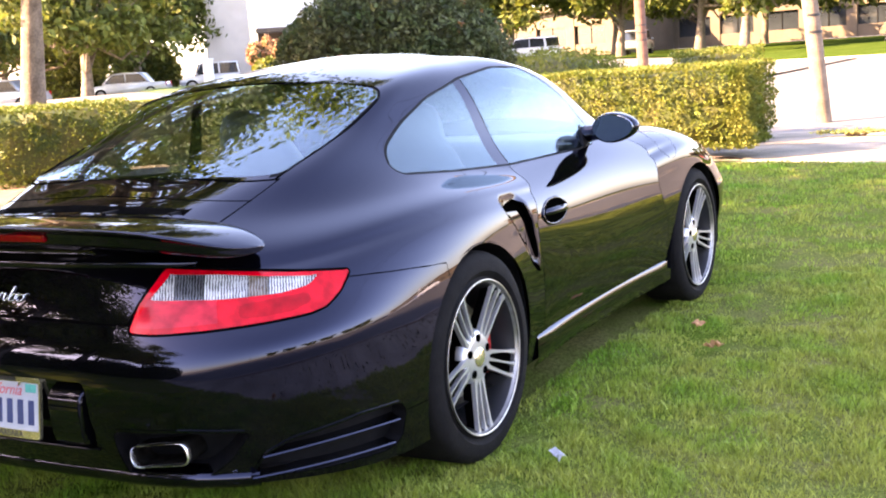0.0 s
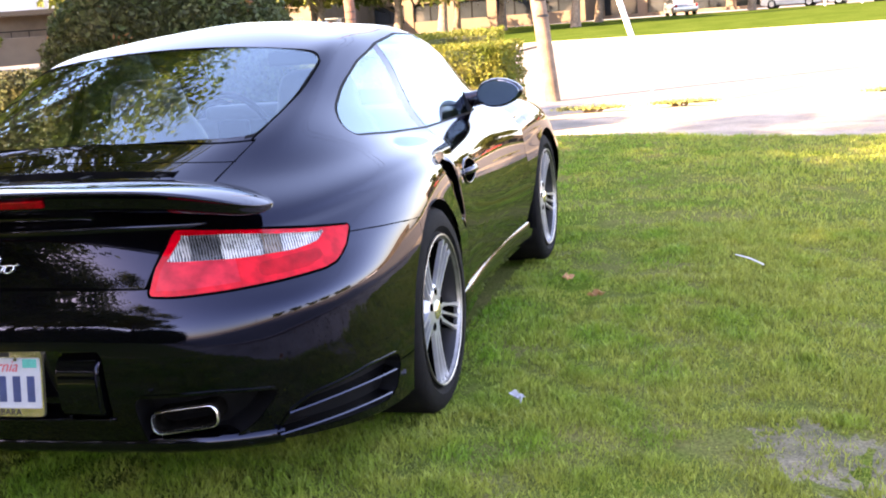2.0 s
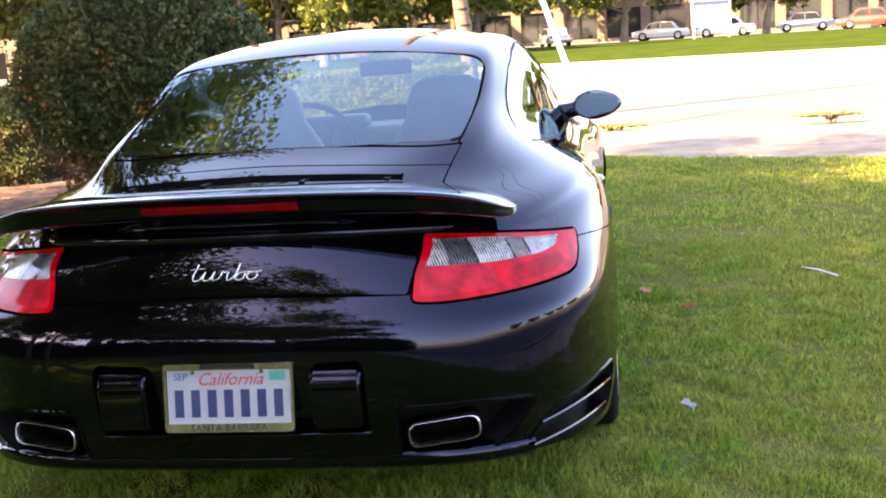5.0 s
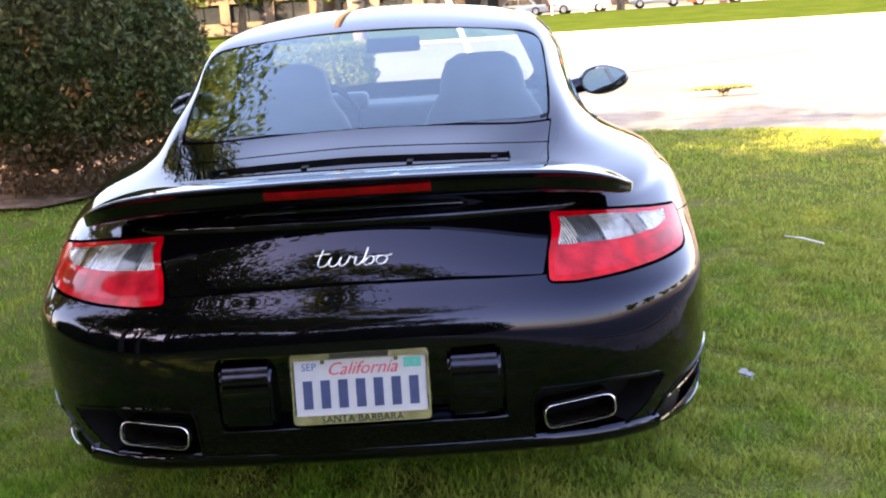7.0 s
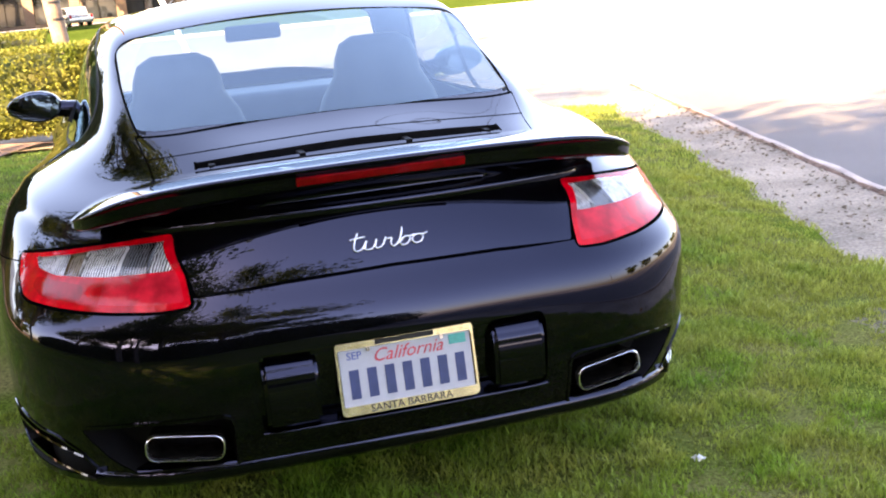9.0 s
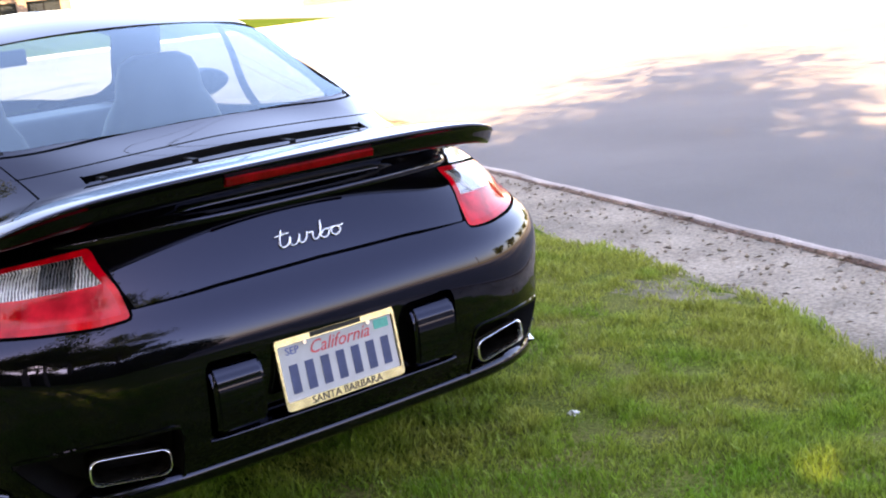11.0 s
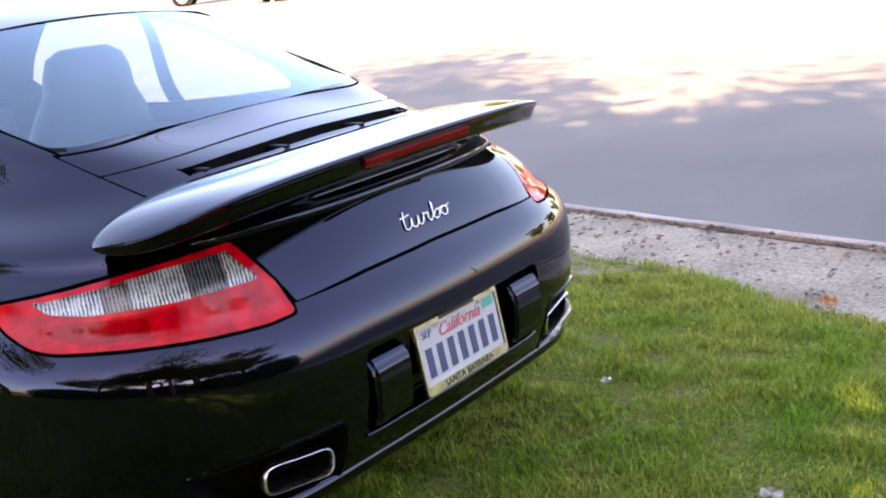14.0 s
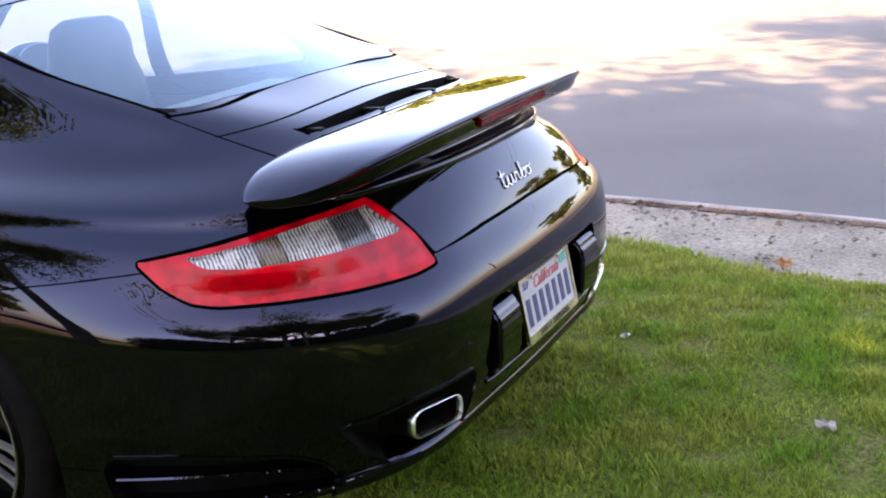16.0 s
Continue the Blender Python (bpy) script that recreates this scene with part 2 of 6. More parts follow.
LEAF_BROWN = leaf_material("dry brown leaves", (0.075, 0.045, 0.022), (0.14, 0.075, 0.035), 0.2, 0.5)
LEAF_ORANGE = leaf_material("orange shrub leaves", (0.42, 0.20, 0.12), (0.46, 0.30, 0.15), 0.3, 0.5)
STUCCO = material("stucco", (0.55, 0.50, 0.43), 0.9, spread=0.06, scale=1.2, fine=0.1, fine_scale=60, bump=0.3, bump_scale=80)
TAN_WALL = material("tan stucco", (0.13, 0.098, 0.07), 0.9, spread=0.08, scale=1.2, fine=0.1, fine_scale=60, bump=0.3, bump_scale=80)
BROWN_WALL = material("brown siding", (0.20, 0.145, 0.105), 0.85, spread=0.15, scale=1.5, fine=0.15, fine_scale=30, bump=0.4, bump_scale=20)
DARK_GLASS = material("building glass", (0.02, 0.025, 0.03), 0.06, coat=0.5, spread=0.3, scale=0.5)
DRY_GRASS = material("dry golden grass", (0.30, 0.23, 0.09), 0.95, second=(0.20, 0.19, 0.06), scale=0.6, fine=0.3, fine_scale=20, bump=0.6, bump_scale=30)
GRASS_FAR = material("far lawn", (0.024, 0.044, 0.008), 0.9, second=(0.036, 0.058, 0.012), scale=0.6, fine=0.3, fine_scale=20, bump=0.6, bump_scale=30)
for dull in (GRASS_FAR, LAWN):
    dull.node_tree.nodes["Principled BSDF"].inputs["Specular IOR Level"].default_value = 0.0
GRASS_LOT = material("lot grass", (0.075, 0.12, 0.02), 0.9, second=(0.12, 0.16, 0.04), scale=0.8, fine=0.3, fine_scale=20, bump=0.6, bump_scale=30)
SIGN = material("sign board", (0.70, 0.72, 0.74), 0.6, spread=0.05, scale=3)


# ---- mesh helpers ----
def fast_mesh(name, verts, faces, smooth=False):
    """A mesh from arrays: verts (n, 3), faces (m, k)."""
    verts, faces = np.asarray(verts, np.float32), np.asarray(faces, np.int32)
    me = bpy.data.meshes.new(name)
    k = faces.shape[1]
    me.vertices.add(len(verts))
    me.vertices.foreach_set("co", verts.ravel())
    me.loops.add(faces.size)
    me.loops.foreach_set("vertex_index", faces.ravel())
    me.polygons.add(len(faces))
    me.polygons.foreach_set("loop_start", np.arange(0, faces.size, k, dtype=np.int32))
    me.polygons.foreach_set("use_smooth", np.full(len(faces), smooth))
    me.update(calc_edges=True)
    return me


def mesh_object(name, me, mat, parent=None, label=""):
    me.materials.append(mat)
    ob = new(name, me)
    if parent is not None:
        ob.parent = parent
    return tagged(ob, label)


def part(name, bm, mat, parent=None, label="", smooth=None):
    """Links a bmesh as one mesh object, under a thing or part."""
    bmesh.ops.recalc_face_normals(bm, faces=bm.faces[:])
    me = bpy.data.meshes.new(name)
    bm.to_mesh(me)
    bm.free()
    if smooth is not None:
        for poly in me.polygons:
            poly.use_smooth = True
        if smooth < 180:
            me.set_sharp_from_angle(angle=radians(smooth))
    return mesh_object(name, me, mat, parent, label)


def box_bm(size, at=(0, 0, 0), bevel=0.0, bm=None, turn=None, segments=2):
    own = bmesh.new()
    bmesh.ops.create_cube(own, size=1.0)
    bmesh.ops.scale(own, vec=size, verts=own.verts[:])
    if bevel:
        bmesh.ops.bevel(own, geom=own.edges[:], offset=bevel, segments=segments, profile=0.6, affect="EDGES")
    if turn is not None:
        bmesh.ops.transform(own, matrix=turn, verts=own.verts[:])
    bmesh.ops.translate(own, vec=at, verts=own.verts[:])
    if bm is None:
        return own
    me = bpy.data.meshes.new("tmp")
    own.to_mesh(me)
    own.free()
    bm.from_mesh(me)
    bpy.data.meshes.remove(me)
    return bm


def lathe(profile, steps=48, axis="x", centre=(0, 0, 0), bm=None, closed=True):
    """A body of revolution. profile: (along the axis, radius)."""
    bm = bm or bmesh.new()
    rows = []
    for i in range(steps):
        a = 2 * math.pi * i / steps
        row = []
        for h, r in profile:
            p = {"x": (h, r * math.cos(a), r * math.sin(a)), "y": (r * math.cos(a), h, r * math.sin(a)), "z": (r * math.cos(a), r * math.sin(a), h)}[axis]
            row.append(bm.verts.new(Vector(p) + Vector(centre)))
        rows.append(row)
    m = len(profile)
    for i in range(steps):
        a, b = rows[i], rows[(i + 1) % steps]
        for j in range(m if closed else m - 1):
            bm.faces.new((a[j], a[(j + 1) % m], b[(j + 1) % m], b[j]))
    return bm


def tube(points, radii, sides=8, bm=None, caps=True):
    """A tapered tube along points."""
    bm = bm or bmesh.new()
    pts = [Vector(p) for p in points]
    rows = []
    for i, p in enumerate(pts):
        d = (pts[min(i + 1, len(pts) - 1)] - pts[max(i - 1, 0)]).normalized()
        side = d.cross(Vector((0.13, 0.27, 0.95))).normalized()
        up = side.cross(d)
        r = radii[i] if hasattr(radii, "__len__") else radii
        rows.append([bm.verts.new(p + r * (math.cos(2 * math.pi * k / sides) * side + math.sin(2 * math.pi * k / sides) * up)) for k in range(sides)])
    for a, b in zip(rows, rows[1:]):
        for k in range(sides):
            bm.faces.new((a[k], a[(k + 1) % sides], b[(k + 1) % sides], b[k]))
    if caps:
        bm.faces.new(rows[0][::-1])
        bm.faces.new(rows[-1])
    return bm


def prism(outline, thick, matrix=None, bm=None, bevel=0.0):
    """A flat plate: outline in x, z, its thickness along y."""
    own = bmesh.new()
    front = [own.verts.new((x, -thick / 2, z)) for x, z in outline]
    back = [own.verts.new((x, thick / 2, z)) for x, z in outline]
    own.faces.new(front)
    own.faces.new(back[::-1])
    n = len(outline)
    for i in range(n):
        own.faces.new((front[i], back[i], back[(i + 1) % n], front[(i + 1) % n]))
    if bevel:
        rim = [e for e in own.edges if abs(e.verts[0].co.y - e.verts[1].co.y) < 1e-6]
        bmesh.ops.bevel(own, geom=rim, offset=bevel, segments=2, profile=0.5, affect="EDGES")
    if matrix is not None:
        bmesh.ops.transform(own, matrix=matrix, verts=own.verts[:])
    if bm is None:
        return own
    me = bpy.data.meshes.new("tmp")
    own.to_mesh(me)
    own.free()
    bm.from_mesh(me)
    bpy.data.meshes.remove(me)
    return bm


def rounded(points, radius, steps=5):
    """A closed outline with its corners rounded."""
    out = []
    n = len(points)
    for i in range(n):
        p, a, b = (Vector(points[j % n]) for j in (i, i - 1, i + 1))
        r = min(radius, (a - p).length * 0.45, (b - p).length * 0.45)
        q0, q1 = p + (a - p).normalized() * r, p + (b - p).normalized() * r
        for k in range(steps + 1):
            t = k / steps
            out.append(tuple((1 - t) ** 2 * q0 + 2 * t * (1 - t) * p + t ** 2 * q1))
    return out


def leaf_cloud(name, centres, size, mat, seed, parent=None, spread_size=0.4, label="", flat=0.0):
    """Many small leaves, each a bent diamond, at the given places."""
    rng = np.random.default_rng(seed)
    n = len(centres)
    a = rng.normal(size=(n, 3))
    a[:, 2] *= 1 - flat
    a /= np.linalg.norm(a, axis=1)[:, None]
    b = np.cross(a, rng.normal(size=(n, 3)))
    b /= np.linalg.norm(b, axis=1)[:, None]
    c = np.cross(a, b)
    s = size * (1 + spread_size * rng.uniform(-1, 1, n))[:, None]
    v = np.stack([centres - a * s, centres + b * s * 0.5 + c * s * 0.15, centres + a * s, centres - b * s * 0.5 + c * s * 0.15], 1).reshape(-1, 3)
    f = np.arange(4 * n).reshape(n, 4)
    tri = np.concatenate([f[:, [0, 1, 2]], f[:, [0, 2, 3]]])
    return mesh_object(name, fast_mesh(name, v, tri), mat, parent, label)


# ---- ground: street level sheet, verge, lawn, kerbs ----
ROAD_Z, VERGE_Z = -0.165, -0.105


def lawn_right(y):
    return min(2.26 + 0.243 * y - 0.13 * min(1, max(0, (-0.5 - y) / 0.6)) + 0.10 * noise.noise((y * 1.7, 3.3, 0)) + 0.05 * noise.noise((y * 6.1, 1.3, 0)), 1.0 + (8.5 - y) * 2.2 + 0.5 * noise.noise((y * 3.0, 7.1, 0)))


def kerb_x(y):
    return 2.98 + 0.235 * y


def lawn_height(x, y):
    """Nearly level round the car, falling towards the street; small unevenness."""
    d = lawn_right(y) - x
    slope = -0.085 * max(0.0, 1 - d / 1.3) ** 1.3
    if y > 4.0 and x < -2.0:
        slope += 0.10 * min(1, (y - 4.0) / 2.5) * min(1, (-2.0 - x) / 1.5)
    return slope + 0.012 * noise.noise((x * 0.9, y * 0.9, 0.3))


def sheet(name, mat, rows, label, category, kind="structure"):
    verts, n = [p for r in rows for p in r], len(rows[0])
    faces = [(i * n + j, i * n + j + 1, (i + 1) * n + j + 1, (i + 1) * n + j) for i in range(len(rows) - 1) for j in range(n - 1)]
    return tagged(mesh_object(name, fast_mesh(name, verts, faces, True), mat), label, category, "", kind)


sheet("road", ASPHALT, [[(x, y, ROAD_Z) for x in (-1500, -200, -40, 0, 40, 200, 1500)] for y in (-1500, -200, -40, 0, 40, 200, 1500)], "grey asphalt street, worn and lightly patched", "road")
sheet("verge", DIRT, [[(-60 + (kerb_x(y) + (0 if y < 9 else -(y - 9) * 0.9) + 60) * (i / 40), y, VERGE_Z + 0.01 * noise.noise((i * 0.5, y, 0))) for i in range(41)] for y in np.linspace(-40, 13.2, 90)], "pale dusty gravel verge beside the street", "verge")
lawn = sheet("lawn", LAWN, [[(x, y, lawn_height(x, y)) for x in np.concatenate([np.linspace(-45, -16, 12, endpoint=False), np.linspace(-16, lawn_right(y), 110)])] for y in np.concatenate([np.linspace(-38, -12, 14, endpoint=False), np.linspace(-12, 8.45, 120)])], "green lawn with dry worn patches under the car", "lawn")
# planting bed with bark mulch in front of the lawn's far left side
sheet("planting_bed", MULCH, [[(x, y, lawn_height(x, y) + 0.035 + 0.015 * noise.noise((x * 3, y * 3, 2))) for x in np.linspace(-15, -2.75 + 0.35 * math.sin(y * 1.3) + (y - 5) * 0.42, 60)] for y in np.linspace(4.75, 9.6, 46)], "brown bark mulch bed under the shrubs", "planting bed")


def kerb(y0, y1, name):
    bm = bmesh.new()
    rows = []
    for y in np.linspace(y0, y1, 260):
        x = kerb_x(y) + 0.03 * noise.noise((0, y * 2, 0))
        rows.append([bm.verts.new(p) for p in ((x - 0.030, y, VERGE_Z - 0.03), (x - 0.030 + .010 * noise.noise((1, y * 9, 0)), y, VERGE_Z + 0.012), (x - 0.020, y, VERGE_Z + 0.020), (x + 0.014, y, VERGE_Z + 0.020 + .004 * noise.noise((2, y * 5, 0))), (x + 0.030 + .010 * noise.noise((3, y * 7, 0)), y, VERGE_Z + .004), (x + 0.040, y, ROAD_Z - 0.01))])
    for a, b in zip(rows, rows[1:]):
        for j in range(5):
            bm.faces.new((a[j], a[j + 1], b[j + 1], b[j]))
    return tagged(part(name, bm, CONCRETE, smooth=40), "low worn concrete kerb edge along the street", "kerb", "", "structure")


kerb(-40, 9, "kerb")
sheet("kerb_soil", MULCH, [[(kerb_x(y) - .026 - d * (1 + .5 * noise.noise((y * 1.9, 4.4, 0)) + .35 * noise.noise((y * 8, 2.2, 0))), y, VERGE_Z + h + .004 * noise.noise((d * 40, y * 9, 1))) for d, h in ((0, .012), (.008, .015), (.02, .012), (.034, .003))] for y in np.linspace(-12, 8.9, 400)], "strip of dark soil and leaf bits along the kerb", "soil")


# ---- planting ----
def blob_points(n, centre, radii, seed, hollow=0.75, lump=0.18, floor=None):
    """Random places near the skin of an uneven ellipsoid."""
    rng = np.random.default_rng(seed)
    d = rng.normal(size=(n, 3))
    d /= np.linalg.norm(d, axis=1)[:, None]
    wob = np.array([noise.fractal(Vector(q) * 2.3 + Vector((seed, 0, 0)), 0.8, 2.0, 3) for q in d]) * lump
    r = rng.uniform(hollow, 1.0, n) + wob
    p = d * r[:, None] * np.array(radii) + np.array(centre)
    return p[p[:, 2] > floor] if floor is not None else p


def shrub(name, centre, radii, n, size, mat, seed, label, floor=0.0, square=None):
    """A clipped shrub or hedge block: twiggy stems inside a dense skin of leaves."""
    base = new(name)
    base.location = (centre[0], centre[1], floor)
    tagged(base, label, "hedge" if square else "bush")
    rng = np.random.default_rng(seed)
    if square is None:
        pts = blob_points(n, (0, 0, centre[2] - floor), radii, seed, 0.78, 0.10, 0.05)
    else:
        q = rng.uniform(-1, 1, (n, 3))
        ax = rng.integers(0, 3, n)
        side = np.where(rng.random(n) < 0.5, -1, 1)
        q[np.arange(n), ax] = side * rng.uniform(0.86, 1.0, n)
        q = np.sign(q) * np.abs(q) ** 1.0
        far = np.linalg.norm(np.maximum(np.abs(q) - 0.90, 0), axis=1)
        q = q[far < 0.125]
        wob = np.array([noise.noise(Vector(p) * 3.1 + Vector((seed, 2, 1))) for p in q])
        q = q * (1 + 0.07 * wob)[:, None]
        pts = q * np.array(radii) + np.array((0, 0, centre[2] - floor))
        c, s = math.cos(square), math.sin(square)
        pts = np.stack([pts[:, 0] * c - pts[:, 1] * s, pts[:, 0] * s + pts[:, 1] * c, pts[:, 2]], 1)
        pts = pts[pts[:, 2] > 0.02]
    leaf_cloud("foliage", pts, size, mat, seed + 1, base)
    bm = bmesh.new()
    for k in range(9):
        a = rng.uniform(0, 6.28)
        r = rng.uniform(0.1, 0.6)
        tip = (r * radii[0] * math.cos(a), r * radii[1] * math.sin(a), (centre[2] - floor) * rng.uniform(0.9, 1.5))
        tube([(tip[0] * 0.2, tip[1] * 0.2, -0.03), (tip[0] * 0.55, tip[1] * 0.55, tip[2] * 0.5), tip], [0.03, 0.02, 0.008], 6, bm)
    part("stem", bm, BARK, base)
    # solid dark core added in place of the inner shade, so that no light shows through
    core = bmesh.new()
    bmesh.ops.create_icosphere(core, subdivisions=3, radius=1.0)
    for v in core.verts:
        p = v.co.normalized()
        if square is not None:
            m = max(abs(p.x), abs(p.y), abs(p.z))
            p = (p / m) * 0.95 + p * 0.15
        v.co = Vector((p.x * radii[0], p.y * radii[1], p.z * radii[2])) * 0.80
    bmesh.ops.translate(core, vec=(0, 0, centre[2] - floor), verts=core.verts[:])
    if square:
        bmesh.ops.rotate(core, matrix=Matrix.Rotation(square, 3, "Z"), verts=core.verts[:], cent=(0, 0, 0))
    part("dark_core", core, LEAF_BUSH, base)
    return base


def tree(base_at, height, crown_r, seed, leaves, leaf_size, mat, label, trunk_r=0.18, crown_low=0.35, lean=(0, 0), clumps=26, group=""):
    """A tapered trunk with limbs, and a crown of leaf clumps with gaps."""
    rng = np.random.default_rng(seed)
    base = tagged(new("tree"), label, "tree", group)
    base.location = base_at
    top = Vector((lean[0], lean[1], height * 0.72))
    fork = Vector((lean[0] * 0.45, lean[1] * 0.45, height * crown_low))
    bm = tube([(0, 0, -0.1), (trunk_r * 0.1, 0, height * crown_low * 0.35), fork, top], [trunk_r * 1.25, trunk_r, trunk_r * 0.75, trunk_r * 0.2], 10)
    centres = []
    for k in range(clumps):
        d = rng.normal(size=3)
        d /= np.linalg.norm(d)
        d[2] = rng.uniform(-0.85, 1.0)
        c = Vector((lean[0], lean[1], height * (crown_low + 1) / 2)) + Vector(d * np.array((crown_r, crown_r, height * (1 - crown_low) / 2)) * rng.uniform(0.55, 0.95))
        centres.append(c)
        mid = fork.lerp(c, 0.5) + Vector((0, 0, 0.12 * height * rng.uniform(-0.3, 0.6)))
        start = fork.lerp(top, rng.uniform(0, 0.8))
        tube([start, mid, c], [trunk_r * 0.35, trunk_r * 0.2, trunk_r * 0.06], 6, bm)
    part("trunk", bm, BARK, base, smooth=60)
    per = leaves // clumps
    pts = np.concatenate([blob_points(per, c, np.array((1, 1, 0.62)) * crown_r * rng.uniform(0.26, 0.44), seed * 31 + i, 0.25, 0.45) for i, c in enumerate(centres)])
    leaf_cloud("crown", pts, leaf_size, mat, seed + 5, base)
    return base


tall = shrub("tall_shrub", (-2.85, 5.65, 1.10), (1.07, 1.05, 0.84), 46000, 0.027, LEAF_BUSH, 3, "tall rounded dark green shrub with reddish tips", 0.05)
spots = blob_points(9000, (0, 0, 1.05), (1.09, 1.07, 0.86), 33, 0.93, 0.10, 0.5)
spots = spots[np.array([noise.noise(Vector(p) * 4.2 + Vector((3, 1, 7))) for p in spots]) > 0.42]
leaf_cloud("reddish_leaves", spots, 0.026, LEAF_RUST, 34, tall)
rng = np.random.default_rng(35)
a, r, z = rng.uniform(0, 6.283, 5200), np.sqrt(rng.uniform(.25, 1, 5200)), rng.uniform(.03, .52, 5200)
dry = np.stack([np.cos(a) * r * (.62 + .55 * z), np.sin(a) * r * (.62 + .55 * z), z], 1)
leaf_cloud("dry_foliage", dry, 0.024, LEAF_BROWN, 36, tall, label="dry brown foliage low in the shrub")
shrub("clipped_hedge", (-2.5, 10.1, 0.50), (1.70, 0.55, 0.46), 42000, 0.022, LEAF_HEDGE, 5, "clipped square hedge, yellow-green in the sun", -0.06, 0.0)
shrub("clipped_hedge", (-1.85, 12.0, 0.55), (0.48, 0.55, 0.55), 9000, 0.022, LEAF_HEDGE, 6, "small clipped hedge block, yellow-green", -0.1, 0.0)
shrub("low_shrub", (-4.3, 12.3, 0.62), (1.25, 0.8, 0.66), 12000, 0.026, LEAF_HEDGE, 7, "low rounded yellow-green shrub", -0.1)
shrub("clipped_hedge", (-8.3, 6.8, 0.55), (0.75, 0.7, 0.48), 15000, 0.022, LEAF_MID, 8, "clipped hedge block beside the parking lot", 0.06, 0.6)
# hedge in shade: dark leaf colour carries the shade
shrub("clipped_hedge", (-5.45, 7.15, 0.52), (0.95, 0.55, 0.54), 22000, 0.024, LEAF_DARK, 12, "clipped hedge beside the tall shrub, shade put into its dark leaves", 0.05, 0.15)
shrub("clipped_hedge", (-9.8, 11.3, 0.42), (1.5, 0.5, 0.48), 16000, 0.024, LEAF_HEDGE, 9, "clipped yellow-green hedge along the parking lot", -0.06, 0.2)
shrub("clipped_hedge", (-8.4, 8.6, 0.45), (0.45, 0.45, 0.48), 9000, 0.022, LEAF_BUSH, 10, "small dark clipped hedge block", -0.04, 0.3)

# ---- shade trees beside and behind the car, out of view, placed for shade and reflections ----
SHADE = "large leafy shade tree beside the lawn, placed out of view"
for k, (x, y, h, r) in enumerate(((-6.8, -5.2, 10.5, 4.8), (-11.0, -2.5, 10.0, 4.6), (-6.0, -9.2, 12.5, 4.6), (-10.5, -9.5, 10.5, 4.6))):
    tree((x, y, -0.1), h, r, 11 + k, 19000, 0.115, LEAF, SHADE, 0.24, 0.38, group="shade trees")

tree((-5.95, 2.25, -0.1), 6.9, 2.6, 19, 25000, 0.055, LEAF, "leafy tree leaning over the lawn", 0.16, 0.42, (1.7, 1.2), 30, "shade trees")
tree((-5.2, -5.5, -0.1), 7.4, 1.7, 171, 6000, 0.11, LEAF, SHADE, 0.13, 0.45, group="shade trees")
# added so their shadows darken the street that the bumper mirrors
for k, (x, y, h, r) in enumerate(((-3.6, -17.5, 13.0, 5.2), (-5.2, -24.0, 13.0, 5.2), (-9.5, -15.5, 12.0, 5.0))):
    tree((x, y, -0.1), h, r, 161 + k, 19000, 0.14, LEAF, SHADE, 0.26, 0.36, group="shade trees")
# tall dark shrubs that close the lawn under the shade trees, unseen, added to block sky light
for k, (x, y, rx, ry, rz) in enumerate(((-8.2, -8.0, 2.2, 1.6, 1.7), (-8.6, -4.2, 1.5, 2.2, 1.6), (-8.8, -0.2, 1.4, 2.2, 1.5), (-4.6, -10.2, 2.4, 1.4, 1.7), (-0.4, -11.6, 2.4, 1.4, 1.6))):
    shrub("dark_shrub", (x, y, rz * .55), (rx * 1.25, ry * 1.25, rz * 1.3), 11000, 0.085, LEAF_DARK, 120 + k, "tall dense dark green shrub added out of view at the lawn's edge", -0.05)


# ---- poles ----
def utility_pole(at, lean, height, r, mat, label):
    base = tagged(new("utility_pole"), label, "utility pole")
    base.location = at
    top = Vector((lean[0], lean[1], height))
    part("shaft", tube([(0, 0, -0.3), top * 0.3, top * 0.65, top], [r * 1.08, r, r * 0.9, r * 0.78], 16), mat, base, smooth=50)
    for k in range(3):
        part("band", lathe([(-0.02, r * 1.0), (-0.02, r * 1.05), (0.02, r * 1.05), (0.02, r * 1.0)], 16, "z", top * (0.16 + 0.03 * k)), ALLOY_DARK, base)
    return base


utility_pole((-1.2, 15.4, -0.15), (-0.95, 0.2), 8.5, 0.118, POLE_WOOD, "weathered pale wooden utility pole, leaning slightly")
utility_pole((-12.2, 38, -0.15), (-0.2, 0), 9.0, 0.19, BROWN_WOOD, "dark brown wooden utility pole with yellow bands")
guy = tagged(new("guy_wire"), "slanting guy wire with a pale plastic guard", "guy wire")
guy.location = (0.66, 12.56, -0.12)
part("wire", tube([(0, 0, 0), (-2.1, 2.6, 6.0)], 0.006, 6), SIGN, guy)
part("guard", tube([(-0.28, 0.35, 0.75), (-0.98, 1.2, 2.8)], 0.040, 10), SIGN, guy, "pale plastic wire guard", smooth=50)
line = tagged(new("power_line"), "overhead power line slung from the wooden pole", "power line")
for k, dz in enumerate((0, -0.45)):
    path = [(-2.1 + 48.1 * t, 15.6 - 51.6 * t, 8.0 + dz - 5.0 * t * (1 - t)) for t in [i / 40 for i in range(41)]]
    part("wire", tube(path, .008, 6), TRIM, line)
utility_pole((46.3, -36.2, -0.17), (-0.3, 0.2), 8.5, 0.155, POLE_WOOD, "weathered wooden utility pole beyond the street")

